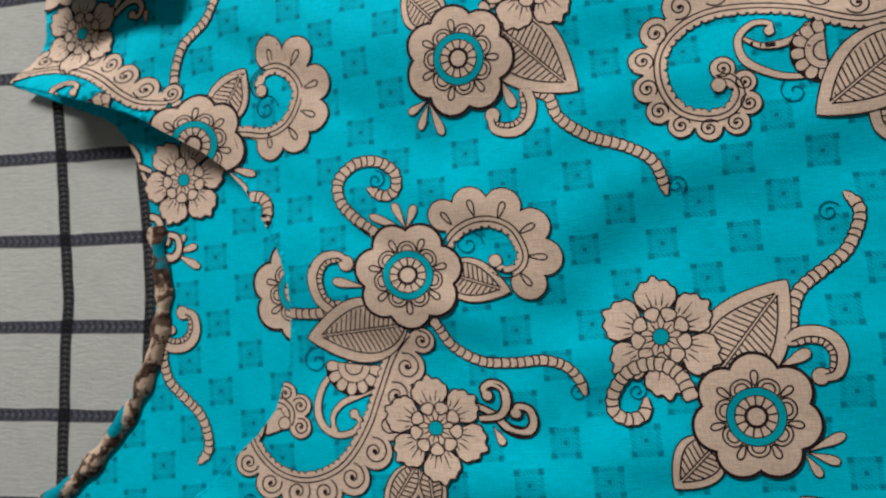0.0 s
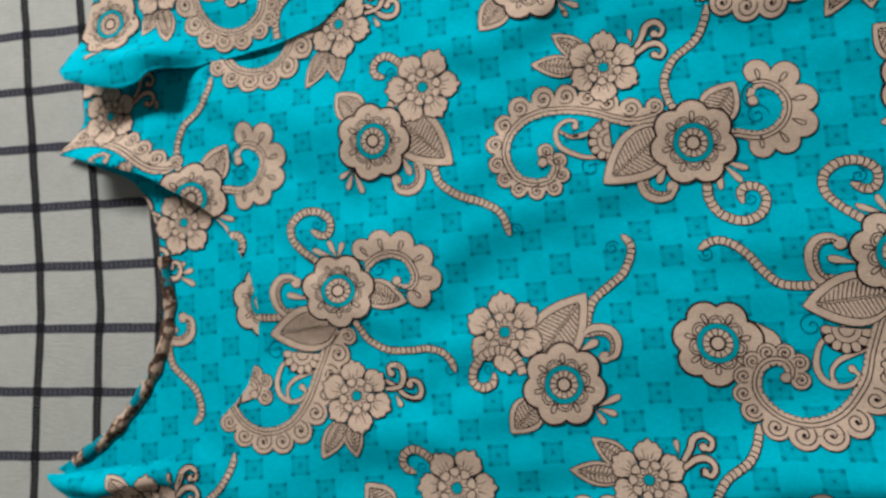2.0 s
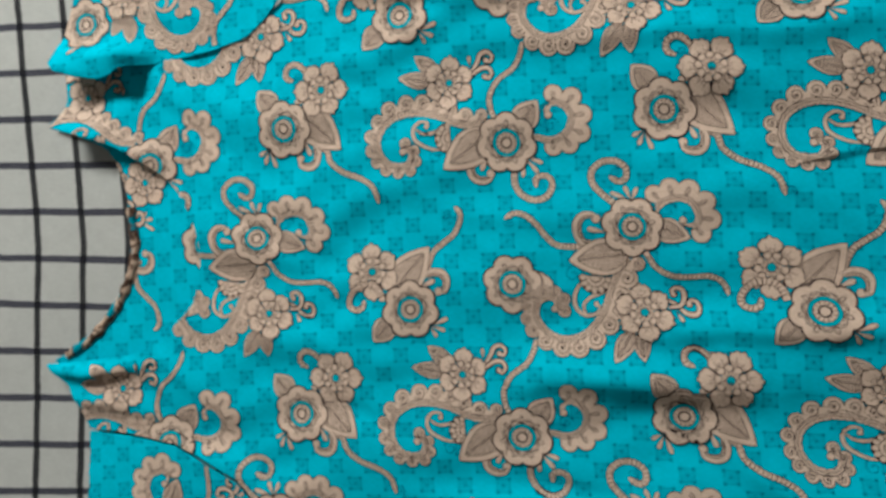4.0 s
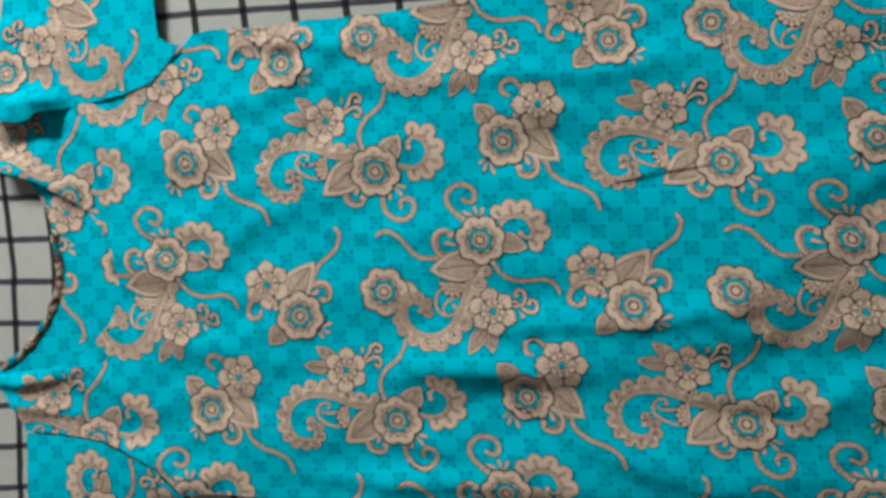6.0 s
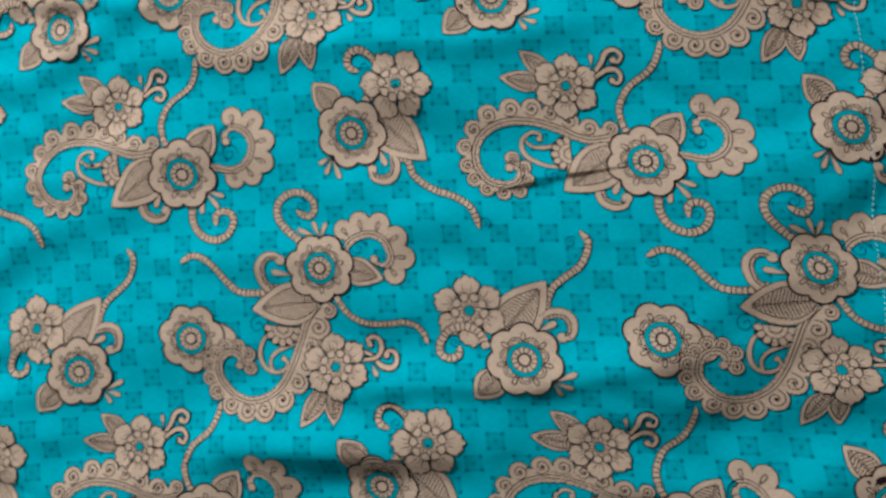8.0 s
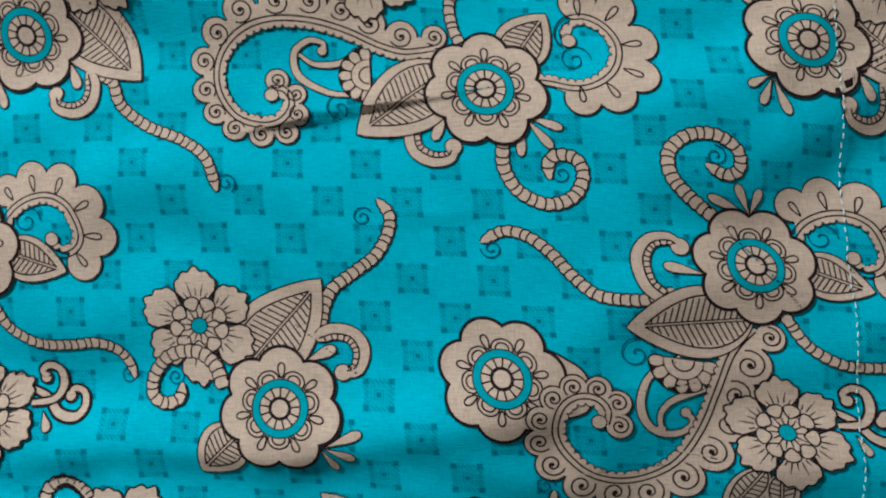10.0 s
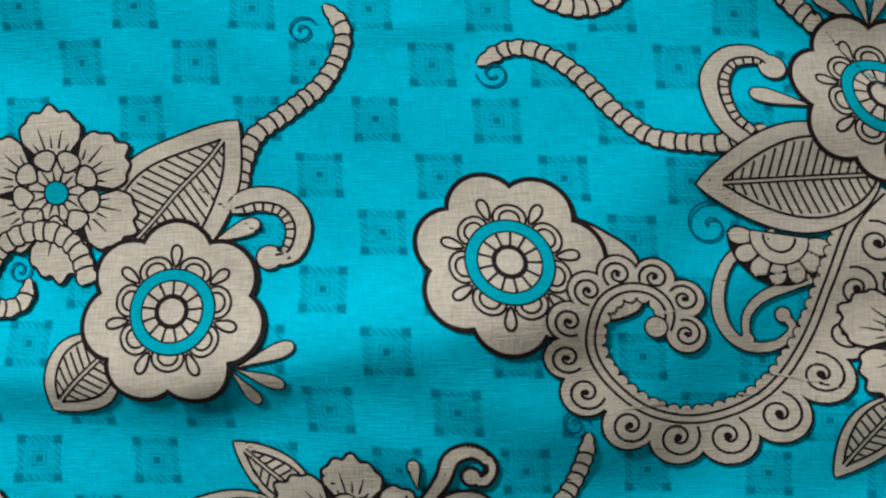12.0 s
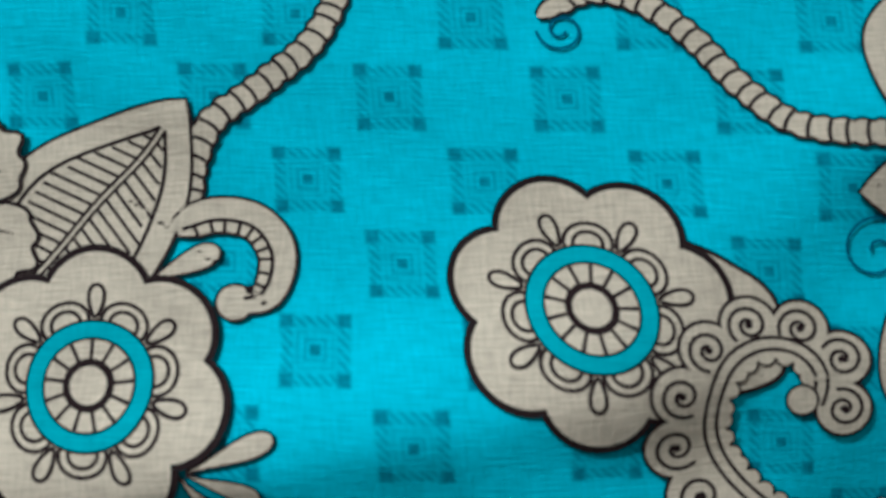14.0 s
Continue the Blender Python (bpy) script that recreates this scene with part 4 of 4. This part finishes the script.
BED_TOP, FLOOR = -0.0135, -0.50
for nm, b, mat in (("floor", (-2.0, 2.4, -2.2, 1.7, FLOOR - 0.1, FLOOR), FLOORING), ("ceiling", (-2.0, 2.4, -2.2, 1.7, 2.2, 2.3), PLASTER),
                   ("wall_west", (-2.1, -2.0, -2.3, 1.8, FLOOR, 2.2), PLASTER), ("wall_east", (2.4, 2.5, -2.3, 1.8, FLOOR, 2.2), PLASTER),
                   ("wall_north", (-2.0, 2.4, 1.7, 1.8, FLOOR, 2.2), PLASTER), ("wall_south", (-2.0, 2.4, -2.3, -2.2, FLOOR, 2.2), PLASTER)):
    tagged(new(nm, box_mesh(nm, *b, mat)), "plain painted " + nm.split("_")[0] + " of the room", nm.split("_")[0], kind="structure")

lamp = tagged(new("tube_light"), "white wall-mounted tube light, switched on", "lamp")
lamp.location = LAMP_AT + Vector((0, 0.10, 0.08))
part("housing", box_mesh("housing", -0.6, 0.6, 0.0, 0.10, -0.03, 0.03, METAL, 0.008), lamp)
bm = bmesh.new()
bmesh.ops.create_cone(bm, cap_ends=True, segments=16, radius1=0.013, radius2=0.013, depth=1.14, matrix=pose(0, -0.02, 0, 0, 90, 0))
tube_me = bpy.data.meshes.new("tube")
bm.to_mesh(tube_me)
bm.free()
tube_me.materials.append(GLOW)
part("tube", tube_me, lamp, "glowing white tube")

tagged(new("mattress", box_mesh("mattress", -0.95, 1.15, -0.80, 0.80, FLOOR, BED_TOP, TICKING, 0.03)), "thick mattress under the checked bed sheet", "mattress")


def bed_sheet():
    xs, ys = np.arange(-0.98, 1.181, 0.006), np.arange(-0.83, 0.831, 0.006)
    X, Y = np.meshgrid(xs, ys)
    q = np.stack([X.ravel(), Y.ravel()], 1)
    over = np.maximum(np.maximum(-0.93 - q[:, 0], q[:, 0] - 1.13), np.maximum(np.abs(q[:, 1]) - 0.78, 0))
    z = sheet_height(q) - np.clip(over, 0, 1) ** 1.2 * 6
    x, y = q[:, 0], q[:, 1]
    bowed = x + 0.085 * np.clip(y, 0, 0.4) - 0.033 * np.clip(y, -0.4, 0)
    u = np.interp(bowed, [-1.2, -0.2235, -0.1765, 0.0053, 0.205, 1.3], [-21.8, -1, 0, 4, 8, 30])
    low = np.clip((-y - 0.05) / 0.2, 0, 1)
    v = (y + 0.0130 + (1 - low) * 0.035 * (x + 0.225) - low * 0.065 * (x + 0.23)) / 0.0427
    n, m = len(xs), len(ys)
    i = np.arange(n * m).reshape(m, n)
    f = np.stack([i[:-1, :-1], i[:-1, 1:], i[1:, 1:], i[1:, :-1]], -1).reshape(-1, 4)
    me = mesh_of("bed_sheet", np.column_stack([q, z]), f, [SHEET], uv=np.stack([u, v], 1))
    ob = new("bed_sheet", me)
    mod = ob.modifiers.new("thickness", "SOLIDIFY")
    mod.thickness, mod.offset = 0.0012, -1.0
    return tagged(ob, "off-white cotton bed sheet with dark woven checks", "bed sheet")


bed_sheet()

# ---- the garment ----
NECK = [(-0.187, 0.1001), (-0.1633, 0.0929), (-0.1305, 0.0822), (-0.1125, 0.072), (-0.0845, 0.0535), (-0.0636, 0.0241), (-0.0552, -0.0028), (-0.0572, -0.027), (-0.0634, -0.0546), (-0.0817, -0.0734), (-0.1084, -0.0945), (-0.1622, -0.1038), (-0.2068, -0.1075)]
FRONT = ([tuple(p) for p in smooth(NECK, 0.01)]
         + [(-0.185, -0.126), (-0.174, -0.147), (-0.167, -0.1647), (-0.120, -0.168), (-0.079, -0.1737), (-0.0198, -0.2023), (0.0042, -0.2275)]
         + [(0.0256, -0.2265), (0.0585, -0.2294), (0.1168, -0.2345), (0.1734, -0.2378), (0.255, -0.2400), (0.333, -0.2447), (0.4557, -0.2505), (0.60, -0.256), (0.98, -0.27)]
         + [(0.98, 0.235), (0.60, 0.225), (0.40, 0.218), (0.2164, 0.2118), (0.151, 0.2128), (0.115, 0.2107), (0.0837, 0.2112), (0.0573, 0.2128), (0.036, 0.212)]
         + [(0.0262, 0.2022), (0.0095, 0.186), (-0.0239, 0.167), (-0.055, 0.161), (-0.0811, 0.157), (-0.112, 0.153), (-0.15, 0.156), (-0.184, 0.160), (-0.184, 0.145), (-0.183, 0.130), (-0.186, 0.112)])
BACK_NECK = [(-0.205, 0.108), (-0.164, 0.0905), (-0.1468, 0.0818), (-0.1347, 0.0639), (-0.1281, 0.0412), (-0.1255, 0.0191), (-0.1236, -0.0028), (-0.1272, -0.0244), (-0.1337, -0.0386), (-0.1436, -0.0564), (-0.1656, -0.0814), (-0.2045, -0.106)]
BACK = [tuple(p) for p in smooth(BACK_NECK, 0.008)] + [(-0.16, -0.125), (-0.03, -0.125), (-0.02, 0.0), (-0.03, 0.12), (-0.18, 0.125)]
SLEEVE_TOP = [(-0.176, 0.147), (-0.160, 0.142), (-0.141, 0.1395), (-0.124, 0.141), (-0.108, 0.149), (-0.084, 0.155), (-0.0636, 0.157), (-0.0398, 0.1605), (-0.0087, 0.169), (0.0095, 0.184), (0.0235, 0.2022),
              (0.010, 0.2065), (0.003, 0.213), (0.0013, 0.2306), (0.004, 0.30), (0.006, 0.36), (-0.145, 0.38), (-0.155, 0.30), (-0.164, 0.245), (-0.178, 0.198), (-0.184, 0.175), (-0.182, 0.155)]
SLEEVE_LOW = [(-0.167, -0.1667), (-0.120, -0.170), (-0.0795, -0.1757), (-0.021, -0.2043), (0.0025, -0.2298), (-0.0115, -0.2478), (-0.0152, -0.272), (-0.016, -0.36), (-0.165, -0.38), (-0.1677, -0.2788), (-0.166, -0.215)]

garment = tagged(new("tunic"), "turquoise cotton tunic with beige floral print, laid flat on the sheet", "tunic")
front = panel("front_panel", FRONT, front_height, garment, "turquoise printed front of the tunic")
back = panel("back_panel", BACK, back_height, garment, "inside of the back, seen through the neckline")


def sleeve_height(q):
    """Puffed up over the shoulder, flat by the side seam."""
    far = np.clip((-0.090 - q[:, 0]) / 0.035, 0, 1)
    roll = np.exp(-((q[:, 1] - 0.148) / 0.022) ** 2) * (0.5 - 0.5 * np.cos(math.pi * far))
    dent = 0.0030 * np.sin(95 * q[:, 0] + 40 * q[:, 1]) * roll
    return np.maximum(front_height(q), -0.0004) + 0.0007 + 0.0200 * roll + dent + folds(q, SLEEVE_FOLDS)


SLEEVE_FOLDS = [([(-0.19, 0.172), (-0.15, 0.160), (-0.11, 0.158), (-0.08, 0.166)], 0.005, 0.008, 0.006)]
sleeve_a = panel("sleeve", SLEEVE_TOP, sleeve_height, garment, "short turquoise printed sleeve")
sleeve_b = panel("sleeve", SLEEVE_LOW, lambda q: front_height(q) + 0.0006, garment, "short turquoise printed sleeve")

SPRAY, PAISLEY, SCROLL_FLOWER = motif_spray(), motif_paisley(), motif_scroll_flower()
spray_here, spray_turned = moved(SPRAY), moved(motif_spray(True), -93)
paisley_here = moved(PAISLEY)
paisley_sister = moved(motif_second_paisley())
scroll_flower_here = moved(SCROLL_FLOWER)
# finer where the cloth is creased and lies nearest
NEAR = ((1, 0), (2, 0))
spray_fine, paisley_fine, scroll_flower_fine = moved(SPRAY, longest=1.5), moved(PAISLEY, longest=1.5), moved(SCROLL_FLOWER, longest=1.5)
sister_fine = moved(motif_second_paisley(), longest=1.8)
BENT = ("printed_scroll", "printed_scroll_vine", "printed_half_flower")
strap_scroll = [m for m in moved(motif_second_paisley(), -15) if m[0] in BENT]
HIGH = ("printed_blossom", "printed_squiggle")
strap_rest = [m for m in paisley_sister if m[0] not in BENT + HIGH]
strap_high = [m for m in paisley_sister if m[0] in HIGH]
for j in (-1, 0, 1):
    for i in (-1, 0, 1, 2, 3):
        lay(leaning(paisley_fine if (i, j) in NEAR else paisley_here, "P", i, j), repeats(0.0013, -0.0009, i, j, "P"), front, FRONT, front_height)
        lay(scroll_flower_fine if (i, j) in NEAR else scroll_flower_here, repeats(0.2102, -0.0397, i, j, "F"), front, FRONT, front_height)
        lay(leaning(spray_fine if (i, j) in NEAR else spray_here, "S", i, j), repeats(0.1283, -0.0568, i, j, "S"), front, FRONT, front_height)
        lay(spray_turned, repeats(0.0258, 0.0869, i, j, "T"), front, FRONT, front_height)
        if (i, j) == (-1, 0):  # the print bends where it runs up over the shoulder strap
            lay(strap_scroll, repeats(0.2048, 0.0707, i, j, "Q"), front, FRONT, front_height)
            lay(strap_high, repeats(0.2048, 0.0707, i, j, "Q") + np.array([-0.020, 0.016]), front, FRONT, front_height)
            lay(strap_rest, repeats(0.2048, 0.0707, i, j, "Q"), front, FRONT, front_height)
            continue
        lay(sister_fine if (i, j) == (1, 0) else paisley_sister, repeats(0.2048, 0.0707, i, j, "Q"), front, FRONT, front_height)


def as_is(q):
    return q


# the other panels are cut from the same print, each with its own lie
def only(motif, *names):
    return [m for m in motif if m[0] in names]


lay(only(moved(SPRAY, -7.5, True), "printed_hook", "printed_tail", "printed_drop"), (-0.132, 0.0055), back, BACK, back_height, as_is)
lay(scroll_flower_here, (-0.052, -0.0035), back, BACK, back_height, as_is)
lay(only(moved(PAISLEY, 150), "printed_blossom", "printed_squiggle"), (-0.136, -0.008), back, BACK, back_height, as_is)
lay(only(moved(PAISLEY), "printed_squiggle", "printed_drop"), (-0.158, 0.081), back, BACK, back_height, as_is)
lay([m for m in moved(motif_paisley(False), 160, True) if m[0] != "printed_tail"], (-0.0946, 0.2728), sleeve_a, SLEEVE_TOP, sleeve_height, as_is)
lay(only(moved(SPRAY, -150), "printed_flower", "printed_drop"), (-0.160, 0.192), sleeve_a, SLEEVE_TOP, sleeve_height, as_is)
lay(only(moved(SPRAY, 12), "printed_tail"), (-0.047, 0.136), sleeve_a, SLEEVE_TOP, sleeve_height, as_is)
over = lambda q: front_height(q) + 0.0006
lay(moved(PAISLEY, 90), (-0.086, -0.245), sleeve_b, SLEEVE_LOW, over, as_is)


def ribbon(name, line, width, height, mat, parent, lift, label=""):
    """A narrow rolled edge along a line."""
    p = smooth(line, 0.0015)
    n = normals(p)
    rows_ = np.linspace(-0.5, 0.5, 9)
    wob = 1 + 0.28 * np.sin(np.arange(len(p)) * 0.55) * np.sin(np.arange(len(p)) * 0.13 + 1)
    q = np.concatenate([p + n * (width * r * wob)[:, None] for r in rows_])
    arch = np.repeat(1 - (2 * rows_) ** 2, len(p)) * np.tile(0.6 + 0.4 * wob, len(rows_))
    co = np.column_stack([q, height(q) + lift * 0.4 + lift * arch])
    m = len(p)
    k = np.arange(m - 1)
    f = np.concatenate([np.stack([r * m + k, r * m + k + 1, (r + 1) * m + k + 1, (r + 1) * m + k], 1) for r in range(len(rows_) - 1)])
    return part(name, mesh_of(name, co, f, [mat]), parent, label)


ribbon("neck_facing", [(-0.1235, 0.030), (-0.1215, 0.012), (-0.1195, -0.003), (-0.1228, -0.0244), (-0.1295, -0.040), (-0.140, -0.058), (-0.163, -0.0835), (-0.190, -0.101)], 0.0085, back_height, FACING, back, 0.0026, "brown and beige printed facing rolled over the back neck edge")
# the stitch line across the body
stitches = [(0.637, 0.20 - 0.0034 * k) for k in range(130)]
for k, (x, y) in enumerate(stitches):
    q = np.array([[x + 0.0003 * math.sin(k * 2.1), y], [x + 0.0003 * math.sin(k * 1.7), y - 0.0018]])
    bm = bmesh.new()
    h = front_height(q)
    a, b = Vector((*q[0], h[0] + 0.0013)), Vector((*q[1], h[1] + 0.0013))
    bmesh.ops.create_cone(bm, cap_ends=True, segments=5, radius1=0.00022, radius2=0.00022, depth=(b - a).length,
                          matrix=Matrix.Translation((a + b) / 2) @ (b - a).to_track_quat("Z", "Y").to_matrix().to_4x4())
    me = bpy.data.meshes.new("stitch")
    bm.to_mesh(me)
    bm.free()
    me.materials.append(THREAD)
    part("stitch", me, front)
